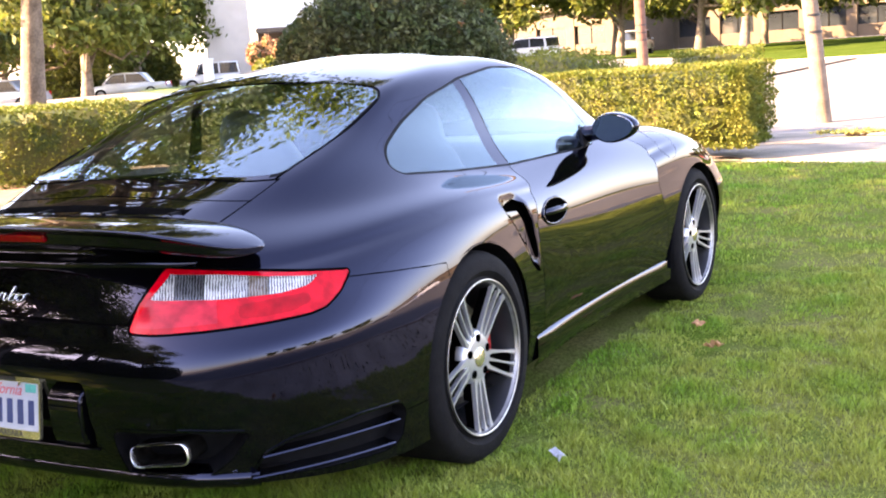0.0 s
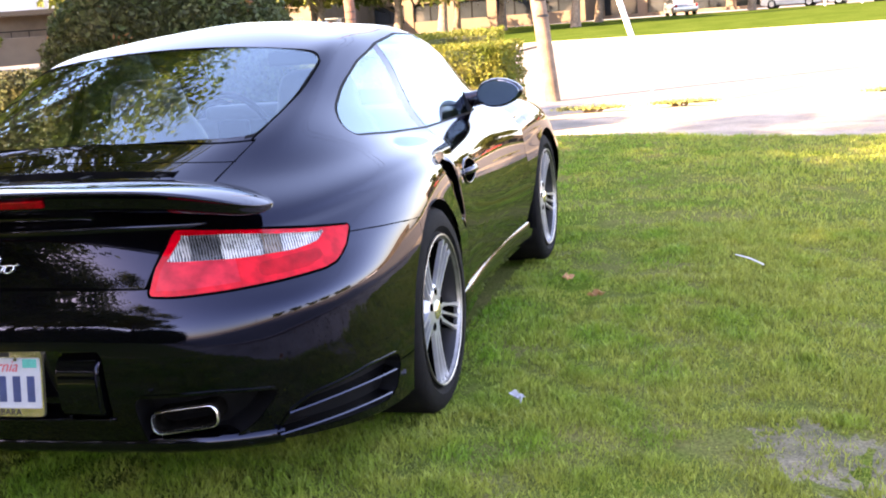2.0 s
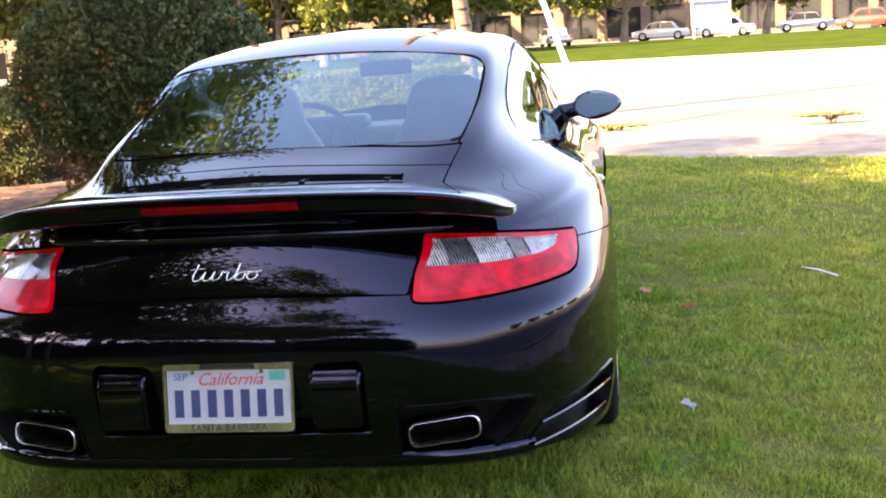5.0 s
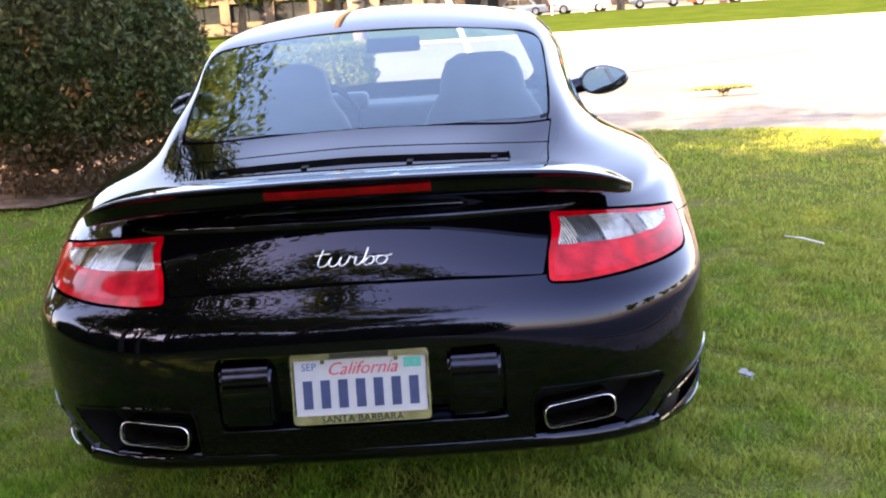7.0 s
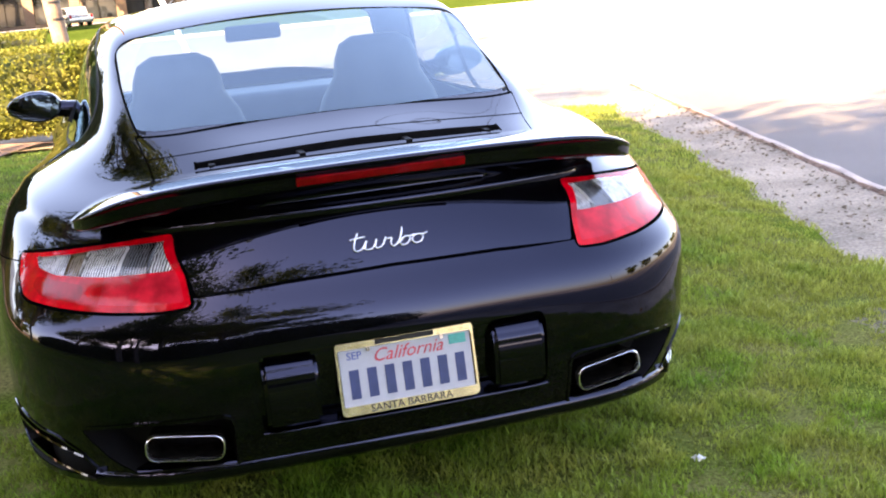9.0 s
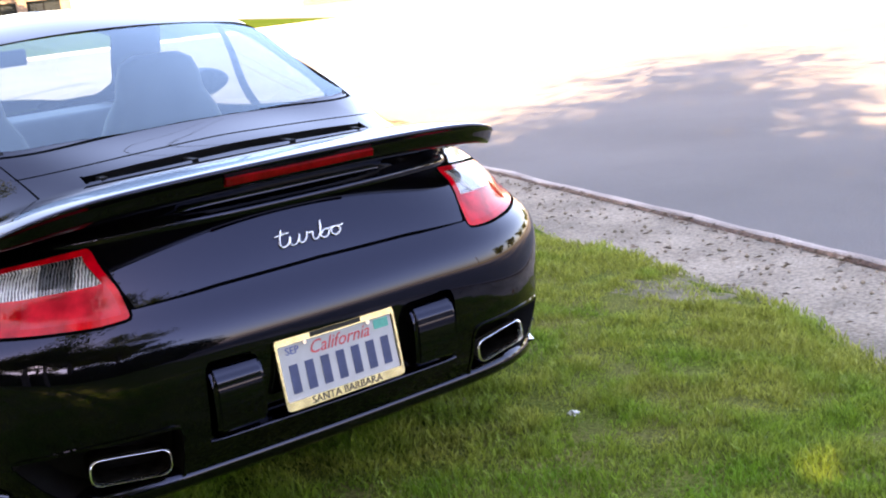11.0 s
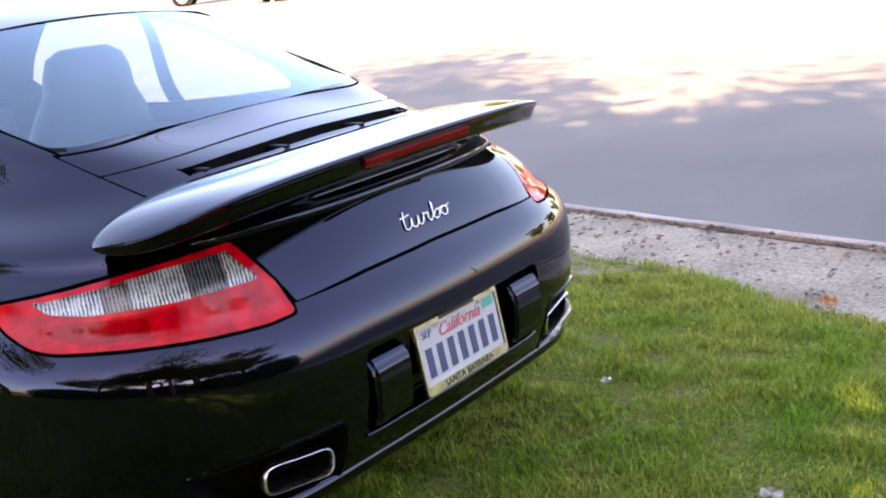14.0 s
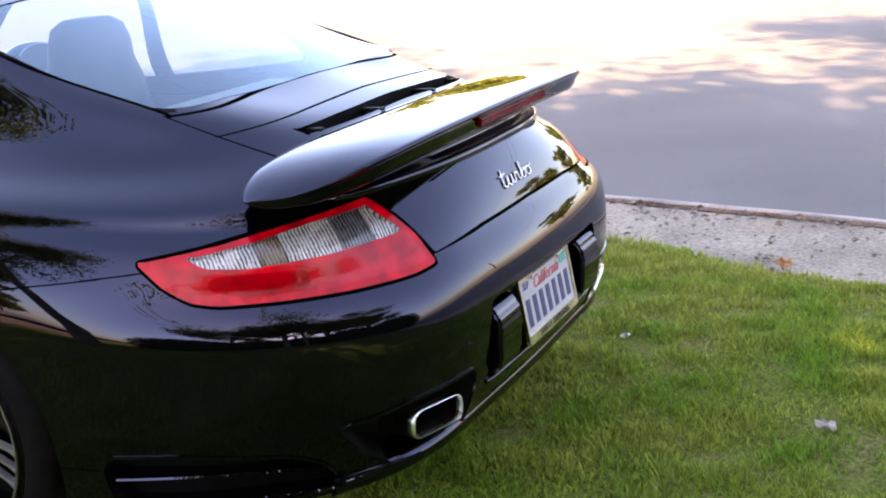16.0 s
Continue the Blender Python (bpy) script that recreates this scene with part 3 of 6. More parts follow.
# ---- car body surface: rings round the car from the rear centre to the nose, stacked from sill to roof ----
# underside edge
RING_SILL = ((0, -1.015, .225), (.30, -1.01, .225), (.55, -.985, .225), (.755, -.81, .203), (.885, -.46, .172), (.895, 0, .19), (.855, .5, .19), (.80, 1.1, .155), (.80, 1.7, .155), (.84, 2.35, .18), (.76, 2.9, .20), (.50, 3.2, .20), (0, 3.28, .20))
# lower bumper and sill
RING_LOWER = ((0, -1.075, .34), (.30, -1.068, .34), (.57, -1.022, .34), (.785, -.84, .34), (.908, -.46, .34), (.925, 0, .34), (.872, .5, .315), (.838, 1.1, .30), (.838, 1.7, .30), (.875, 2.35, .34), (.80, 2.93, .36), (.52, 3.25, .38), (0, 3.34, .38))
# crest of the bumper, widest line of the side
RING_CREST = ((0, -1.10, .505), (.30, -1.09, .505), (.58, -1.038, .505), (.795, -.855, .505), (.908, -.46, .505), (.931, 0, .50), (.885, .5, .48), (.860, 1.1, .48), (.860, 1.7, .48), (.888, 2.35, .50), (.82, 2.92, .52), (.50, 3.25, .52), (0, 3.33, .52))
# top of the bumper's ledge
RING_LEDGE = ((0, -1.086, .588), (.29, -1.076, .588), (.555, -1.028, .588), (.785, -.85, .590), (.902, -.46, .592), (.927, 0, .59), (.885, .5, .56), (.860, 1.1, .56), (.860, 1.7, .56), (.886, 2.35, .59), (.81, 2.88, .58), (.48, 3.21, .57), (0, 3.29, .57))
# foot of the tail lights and of the engine lid
RING_LAMP_FOOT = ((0, -1.051, .650), (.25, -1.042, .650), (.49, -1.003, .648), (.738, -.818, .645), (.880, -.46, .667), (.913, 0, .67), (.876, .5, .65), (.852, 1.1, .65), (.853, 1.7, .65), (.876, 2.35, .68), (.79, 2.83, .64), (.45, 3.14, .61), (0, 3.22, .61))
# head of the tail lights, shoulder
RING_SHOULDER = ((0, -.975, .775), (.25, -.962, .775), (.46, -.895, .768), (.66, -.735, .752), (.80, -.44, .772), (.858, 0, .795), (.838, .5, .775), (.817, 1.1, .755), (.820, 1.7, .76), (.832, 2.35, .785), (.72, 2.75, .72), (.40, 2.95, .675), (0, 3.03, .67))
# fender crowns
RING_CROWN = ((0, -.80, .882), (.25, -.79, .878), (.42, -.715, .872), (.565, -.56, .858), (.685, -.33, .858), (.745, 0, .866), (.772, .5, .836), (.775, 1.1, .825), (.775, 1.7, .825), (.69, 2.30, .855), (.56, 2.60, .785), (.30, 2.68, .745), (0, 2.70, .745))
# belt line, foot of the glass
RING_BELT = ((0, -.46, .970), (.25, -.462, .963), (.42, -.478, .953), (.535, -.40, .950), (.606, -.20, .957), (.653, .04, .936), (.700, .5, .896), (.728, 1.1, .886), (.725, 1.52, .882), (.64, 1.84, .89), (.46, 1.97, .89), (.25, 2.04, .895), (0, 2.06, .895))
# middle of the glass
RING_GLASS_MID = ((0, -.19, 1.092), (.25, -.185, 1.085), (.42, -.155, 1.067), (.522, -.08, 1.068), (.575, .06, 1.066), (.612, .24, 1.062), (.642, .55, 1.060), (.664, 1.0, 1.055), (.662, 1.33, 1.048), (.58, 1.56, 1.035), (.40, 1.67, 1.05), (.22, 1.73, 1.055), (0, 1.75, 1.06))
# roof rail
RING_ROOF_RAIL = ((0, .10, 1.197), (.25, .105, 1.190), (.42, .125, 1.178), (.508, .165, 1.175), (.547, .28, 1.177), (.562, .42, 1.184), (.575, .65, 1.195), (.582, .95, 1.204), (.573, 1.13, 1.190), (.50, 1.27, 1.182), (.34, 1.33, 1.182), (.20, 1.37, 1.190), (0, 1.385, 1.195))
# roof
RING_ROOF = ((0, .40, 1.262), (.20, .405, 1.256), (.33, .42, 1.246), (.39, .46, 1.242), (.415, .53, 1.246), (.43, .61, 1.250), (.435, .72, 1.254), (.43, .85, 1.256), (.40, .98, 1.252), (.33, 1.06, 1.252), (.25, 1.10, 1.258), (.13, 1.12, 1.263), (0, 1.13, 1.264))
# ridge of the roof
RING_RIDGE = ((0, .60, 1.288), (0, .605, 1.289), (0, .61, 1.289), (0, .63, 1.290), (0, .66, 1.291), (0, .70, 1.292), (0, .76, 1.293), (0, .82, 1.293), (0, .88, 1.292), (0, .91, 1.291), (0, .93, 1.290), (0, .935, 1.290), (0, .94, 1.290))
RINGS = (RING_SILL, RING_LOWER, RING_CREST, RING_LEDGE, RING_LAMP_FOOT, RING_SHOULDER, RING_CROWN, RING_BELT, RING_GLASS_MID, RING_ROOF_RAIL, RING_ROOF, RING_RIDGE)


def spline_columns(knots, values, at):
    """Natural cubic splines through values (n, columns, 3) at knots (n, columns), read off at (m, columns)."""
    n, c = knots.shape
    h = np.diff(knots, axis=0)
    a = np.zeros((c, n, n))
    r = np.zeros((c, n, values.shape[2]))
    a[:, 0, 0] = a[:, n - 1, n - 1] = 1
    for i in range(1, n - 1):
        a[:, i, i - 1], a[:, i, i], a[:, i, i + 1] = h[i - 1], 2 * (h[i - 1] + h[i]), h[i]
        r[:, i] = 6 * ((values[i + 1] - values[i]) / h[i][:, None] - (values[i] - values[i - 1]) / h[i - 1][:, None])
    m2 = np.linalg.solve(a, r)
    out = np.zeros((at.shape[0], c, values.shape[2]))
    for j in range(at.shape[0]):
        k = np.clip((knots <= at[j]).sum(axis=0) - 1, 0, n - 2)
        col = np.arange(c)
        x0, x1 = knots[k, col], knots[k + 1, col]
        hh = (x1 - x0)[:, None]
        p, q = ((x1 - at[j])[:, None]) / hh, ((at[j] - x0)[:, None]) / hh
        out[j] = p * values[k, col] + q * values[k + 1, col] + ((p ** 3 - p) * m2[col, k] + (q ** 3 - q) * m2[col, k + 1]) * hh ** 2 / 6
    return out


def spline_line(knots, values, at):
    """One natural cubic spline through values (n, 3), read off at many places."""
    n = len(knots)
    h = np.diff(knots)
    a, r = np.zeros((n, n)), np.zeros((n, values.shape[1]))
    a[0, 0] = a[-1, -1] = 1
    for i in range(1, n - 1):
        a[i, i - 1], a[i, i], a[i, i + 1] = h[i - 1], 2 * (h[i - 1] + h[i]), h[i]
        r[i] = 6 * ((values[i + 1] - values[i]) / h[i] - (values[i] - values[i - 1]) / h[i - 1])
    m2 = np.linalg.solve(a, r)
    k = np.clip(np.searchsorted(knots, at, side="right") - 1, 0, n - 2)
    hh = h[k][:, None]
    p, q = (knots[k + 1] - at)[:, None] / hh, (at - knots[k])[:, None] / hh
    return p * values[k] + q * values[k + 1] + ((p ** 3 - p) * m2[k] + (q ** 3 - q) * m2[k + 1]) * hh ** 2 / 6


# two more rings keep the engine lid's rear panel flat between its foot and its head
RING_V = (0, 1, 2, 3, 4, 4.22, 4.80, 5, 5.2, 6, 7, 8, 9, 10, 11)


def flat_ring(share, bulge):
    out = []
    for i, (a, b) in enumerate(zip(RINGS[4], RINGS[5])):
        p = np.array(a) * (1 - share) + np.array(b) * share
        way = np.array((0, -1, 0.4)) if i < 3 else np.array((1, 0, 0.35)) if i > 3 and i < 10 else np.array((0.7, -0.7, 0.4)) if i == 3 else np.array((0, 1, 0.4))
        out.append(tuple(p + way * (bulge * (0.5 if i < 2 else 1.0))))
    return tuple(out)


ROLL = ((0, -.958, .800), (.25, -.945, .799), (.452, -.878, .792), (.648, -.716, .778), (.785, -.42, .798))
ROLL += tuple((a[0] * .75 + b[0] * .25 + (.008 if i < 10 else 0), a[1] * .75 + b[1] * .25, a[2] * .75 + b[2] * .25 + .006) for i, (a, b) in enumerate(zip(RINGS[5], RINGS[6])) if i > 4)
RINGS = RINGS[:5] + (flat_ring(.25, .007), flat_ring(.76, .010), RINGS[5], ROLL) + RINGS[6:]


def ring_place(k, vs):
    """The spline parameter at ring height v; k: parameters of the rings, one column or many."""
    knots = np.array(RING_V, float)
    i = np.clip(np.searchsorted(knots, vs, side="right") - 1, 0, len(knots) - 2)
    return i, (vs - knots[i]) / (knots[i + 1] - knots[i])


def body_surface(us, vs):
    """Points (len(vs), len(us), 3) of the right half; u counts along a ring, 0 to 12, v counts the rings, 0 to 11."""
    rows = []
    for ring in RINGS:
        p = np.array(ring, float)
        mirror = np.array([-1, 1, 1])
        p = np.concatenate([p[3:0:-1] * mirror, p, p[-2:-5:-1] * mirror])
        if abs(p[:, 0]).max() < 1e-6:
            steps = np.ones(len(p) - 1)
        else:
            steps = np.linalg.norm(np.diff(p, axis=0), axis=1) ** 0.8
        k = np.concatenate([[0], np.cumsum(steps)])
        idx = np.clip(us + 3, 0, len(p) - 1.0001).astype(int)
        at = k[idx] + (us + 3 - idx) * (k[idx + 1] - k[idx])
        rows.append(spline_line(k, p, at))
    cols = np.array(rows)
    steps = np.maximum(np.linalg.norm(np.diff(cols, axis=0), axis=2), 1e-4) ** 0.7
    k = np.concatenate([np.zeros((1, len(us))), np.cumsum(steps, axis=0)])
    idx, share = ring_place(k, vs)
    at = k[idx] + share[:, None] * (k[idx + 1] - k[idx])
    return spline_columns(k, cols, at)


# ---- the sports car ----
car = tagged(new("sports_car"), "glossy black sports coupe with a fixed rear wing, parked on grass", "car")


def scatter(us, vs, shape=None):
    """Body points at scattered (u, v)."""
    n = len(us)
    rows = []
    for ring in RINGS:
        p = np.array(ring, float)
        mirror = np.array([-1, 1, 1])
        p = np.concatenate([p[3:0:-1] * mirror, p, p[-2:-5:-1] * mirror])
        steps = np.ones(len(p) - 1) if abs(p[:, 0]).max() < 1e-6 else np.linalg.norm(np.diff(p, axis=0), axis=1) ** 0.8
        k = np.concatenate([[0], np.cumsum(steps)])
        idx = np.clip(us + 3, 0, len(p) - 1.0001).astype(int)
        at = k[idx] + (us + 3 - idx) * (k[idx + 1] - k[idx])
        rows.append(spline_line(k, p, at))
    cols = np.array(rows)
    steps = np.maximum(np.linalg.norm(np.diff(cols, axis=0), axis=2), 1e-4) ** 0.7
    k = np.concatenate([np.zeros((1, n)), np.cumsum(steps, axis=0)])
    idx, share = ring_place(k, vs)
    col = np.arange(n)
    at = k[idx, col] + share * (k[idx + 1, col] - k[idx, col])
    return spline_columns(k, cols, at[None, :])[0]


def outline_distance(p, poly):
    """Signed distance of points (n, 2) to a closed outline, negative inside."""
    poly = np.asarray(poly, float)
    a, b = poly, np.roll(poly, -1, axis=0)
    best = np.full(len(p), 1e9)
    inside = np.zeros(len(p), bool)
    for s, e in zip(a, b):
        d = e - s
        t = np.clip(((p - s) @ d) / max(d @ d, 1e-12), 0, 1)
        best = np.minimum(best, np.linalg.norm(p - s - t[:, None] * d, axis=1))
        cross = ((s[1] > p[:, 1]) != (e[1] > p[:, 1]))
        with np.errstate(divide="ignore", invalid="ignore"):
            inside ^= cross & (p[:, 0] < (e[0] - s[0]) * (p[:, 1] - s[1]) / (e[1] - s[1]) + s[0])
    return np.where(inside, -best, best)


def side_view(q):
    return q["p"][:, [1, 2]]


def rear_view(q):
    return q["p"][:, [0, 2]]


def top_view(q):
    return q["p"][:, [0, 1]]


def light_view(q):
    return np.stack([0.83 * q["p"][:, 0] + 0.55 * q["p"][:, 1], q["p"][:, 2]], 1)


def lid_view(q):
    return np.stack([q["u"] * 0.24, q["v"] * 0.115], 1)


def feature(view, outline, where):
    def g(q):
        return np.where(where(q), outline_distance(view(q), outline), 1.0)
    return g


def on_side(q):
    return (q["u"] > 3.6) & (q["u"] < 11.2) & (q["p"][:, 0] > 0.3)


SIDE_GLASS = feature(side_view, rounded(((-.045, .938), (-.010, .990), (.125, 1.058), (.305, 1.126), (.548, 1.178), (.82, 1.206), (1.03, 1.196), (1.165, 1.128), (1.275, 1.052), (1.38, .935), (1.402, .893), (1.365, .868), (1.25, .862), (.90, .865), (.62, .867), (.25, .889), (-.02, .912)), .03, 3), lambda q: on_side(q) & (q["v"] > 5.5) & (q["v"] < 10))
PILLAR = feature(side_view, ((.555, 1.3), (.497, 1.3), (.497, 1.165), (.545, .84), (.635, .84), (.555, 1.165)), lambda q: on_side(q) & (q["v"] > 5.5) & (q["v"] < 10))
def PILLAR_MID(q):
    return .526 + (1.165 - q["p"][:, 2]) * .197


REAR_GLASS = feature(top_view, rounded(((-1, .150), (.30, .150), (.47, .152), (.528, .118), (.527, -.1), (.518, -.25), (.505, -.42), (.45, -.462), (.25, -.478), (-1, -.482)), .03, 3), lambda q: (q["v"] > 6.3) & (q["u"] < 4.6) & (q["p"][:, 1] < .4))
WINDSCREEN = feature(top_view, rounded(((-1, 1.33), (.40, 1.27), (.49, 1.31), (.60, 1.68), (.57, 1.83), (.45, 1.93), (-1, 2.03)), .03, 3), lambda q: (q["v"] > 6.5) & (q["u"] > 8.3))
LID = feature(lid_view, np.array(((-2, 4.07), (0, 4.07), (1.0, 4.04), (1.79, 3.97), (2.02, 5.0), (2.43, 6.03), (2.76, 6.97), (1.9, 6.94), (1.0, 6.93), (-2, 6.93))) * (.24, .115), lambda q: (q["u"] < 4) & (q["v"] > 3) & (q["v"] < 8))
def in_light(q):
    return (q["u"] > 1.3) & (q["u"] < 5) & (q["v"] > 3) & (q["v"] < 6)


LIGHT = feature(light_view, rounded(((-.102, .771), (.13, .743), (.370, .715), (.342, .671), (.305, .643), (.265, .635), (.14, .631), (.0, .628), (-.13, .627), (-.192, .632), (-.166, .692)), .010, 3), in_light)
LIGHT_CLEAR = feature(light_view, rounded(((-.086, .757), (.04, .746), (.165, .730), (.286, .716), (.262, .698), (.193, .690), (.04, .693), (-.138, .704)), .008, 3), in_light)
LIGHT_IN = feature(light_view, ((-.3, .5), (.040, .5), (.030, .705), (-.3, .705)), in_light)
LIGHT_OUT = feature(light_view, rounded(((.085, .645), (.20, .641), (.27, .660), (.26, .682), (.17, .680), (.085, .675)), .02, 3), in_light)
SMOKE_END = feature(light_view, ((-.085, .5), (-.002, .5), (.004, .9), (-.065, .9)), in_light)
BULB_BOX = feature(light_view, ((.108, .5), (.158, .5), (.164, .9), (.114, .9)), in_light)
REAR_ARCH = feature(side_view, [(.012 + .378 * math.cos(a), .306 + .378 * math.sin(a)) for a in np.linspace(0, 2 * math.pi, 64, endpoint=False)], on_side)
FRONT_ARCH = feature(side_view, [(2.335 + .362 * math.cos(a), .312 + .362 * math.sin(a)) for a in np.linspace(0, 2 * math.pi, 64, endpoint=False)], on_side)
DOOR = feature(side_view, rounded(((.63, .90), (.585, .818), (.550, .75), (.522, .658), (.522, .559), (.540, .415), (.55, .275), (1.93, .262), (1.925, .36), (1.90, .484), (1.83, .627), (1.822, .725), (1.80, .80), (1.70, .90)), .03, 3), lambda q: on_side(q) & (q["v"] < 7.6))
INTAKE = feature(side_view, rounded(((.258, .785), (.30, .805), (.42, .798), (.478, .747), (.503, .66), (.508, .545), (.490, .508), (.455, .515), (.395, .58), (.315, .68), (.258, .745)), .03, 3), on_side)
INTAKE_HOLE = feature(side_view, rounded(((.268, .752), (.325, .772), (.40, .777), (.455, .752), (.484, .68), (.497, .60), (.494, .552), (.480, .556), (.466, .62), (.446, .69), (.41, .735), (.33, .743)), .008, 3), on_side)
INTAKE_SLOT = feature(side_view, rounded(((.402, .566), (.432, .572), (.485, .535), (.498, .508), (.475, .506), (.43, .535)), .010, 3), on_side)
RECESS = feature(rear_view, rounded(((-1, .322), (.335, .322), (.335, .512), (-1, .512)), .03, 3), lambda q: (q["u"] < 2) & (q["v"] < 3))
PIPE_RECESS = feature(rear_view, rounded(((.397, .384), (.60, .382), (.728, .364), (.665, .285), (.60, .243), (.397, .243)), .025, 3), lambda q: (q["u"] < 3.4) & (q["v"] < 3))
VENT = feature(side_view, rounded(((-.885, .297), (-.837, .324), (-.64, .338), (-.49, .330), (-.468, .30), (-.482, .222), (-.53, .203), (-.75, .216), (-.90, .234)), .015, 3), lambda q: (q["u"] > 2.5) & (q["u"] < 4.4) & (q["v"] < 2))
SLOT = feature(lid_view, rounded([(a * .24, b * .115) for a, b in ((-2, 6.30), (0, 6.30), (1.0, 6.285), (1.80, 6.24), (1.80, 6.11), (1.0, 6.135), (0, 6.15), (-2, 6.15))], .01, 2), lambda q: (q["u"] < 4) & (q["v"] > 5) & (q["v"] < 7.5))
LID_LINE = feature(lid_view, np.array(((-2, 6.50), (0, 6.50), (1.0, 6.48), (2.75, 6.42), (2.75, 8), (-2, 8))) * (.24, .115), lambda q: (q["u"] < 2.62) & (q["v"] > 5) & (q["v"] < 6.9))
SEAM = feature(side_view, ((-.75, .7135), (-.2, .667), (-.2, .30), (-.75, .30)), lambda q: on_side(q) & (q["v"] < 5.5))
FUEL = feature(side_view, [(2.02 + .085 * math.cos(a), .80 + .07 * math.sin(a)) for a in np.linspace(0, 2 * math.pi, 32, endpoint=False)], on_side)

# inward depth of the hollows, with the width of their flanks
HOLLOWS = ((INTAKE, .022, .052),)


def body_points(us, vs, e=0.004):
    """Points with their hollows, and smooth normals."""
    def plain(u, v):
        return scatter(np.abs(u), np.clip(v, 0, 10.999)) * np.stack([np.where(u < 0, -1, 1), np.ones_like(u), np.ones_like(u)], 1)
    def normals(f):
        n = np.cross(f(us + e, vs) - f(us - e, vs), f(us, vs + e) - f(us, vs - e))
        return n / np.maximum(np.linalg.norm(n, axis=1), 1e-9)[:, None]
    n = normals(plain)

    def hollowed(u, v):
        p = plain(u, v)
        depth = np.zeros(len(us))
        for g, deep, flank in HOLLOWS:
            t = np.clip(-g({"u": u, "v": v, "p": p}) / flank, 0, 1)
            depth = np.maximum(depth, deep * t * t * (3 - 2 * t))
        return p - n * depth[:, None]
    p = hollowed(us, vs)
    moved = np.linalg.norm(p - plain(us, vs), axis=1) > 1e-5
    return p, np.where(moved[:, None], normals(hollowed), n), moved


def cut_along(bm, lu, lv, g):
    """Splits the shell's faces along g = 0."""
    bm.verts.index_update()
    us = np.array([v[lu] for v in bm.verts])
    vs = np.array([v[lv] for v in bm.verts])
    val = g(CACHE_STATE(bm, us, vs))
    val = np.where(np.abs(val) < 1e-5, 1e-5, val)
    edges = [(e, val[e.verts[0].index], val[e.verts[1].index]) for e in bm.edges]
    hit = [(e, a, b) for e, a, b in edges if a * b < 0 and abs(a) < 0.5 and abs(b) < 0.5]
    fresh = set()
    touched = set()
    for e, a, b in hit:
        v0, v1 = e.verts
        t = a / (a - b)
        t = min(max(t, 0.02), 0.98)
        uu, vv = v0[lu] + t * (v1[lu] - v0[lu]), v0[lv] + t * (v1[lv] - v0[lv])
        for f in e.link_faces:
            touched.add(f)
        co = v0.co.lerp(v1.co, t)
        _, nv = bmesh.utils.edge_split(e, v0, t)
        nv[lu], nv[lv], nv.co = uu, vv, co
        fresh.add(nv)
    for f in touched:
        zero = [v for v in f.verts if v in fresh]
        if len(zero) == 2:
            try:
                bmesh.utils.face_split(f, zero[0], zero[1])
            except ValueError:
                pass


def CACHE_STATE(bm, us, vs):
    return {"u": us, "v": vs, "p": np.array([v.co[:] for v in bm.verts])}


def offset(g, d):
    return lambda q: g(q) - d


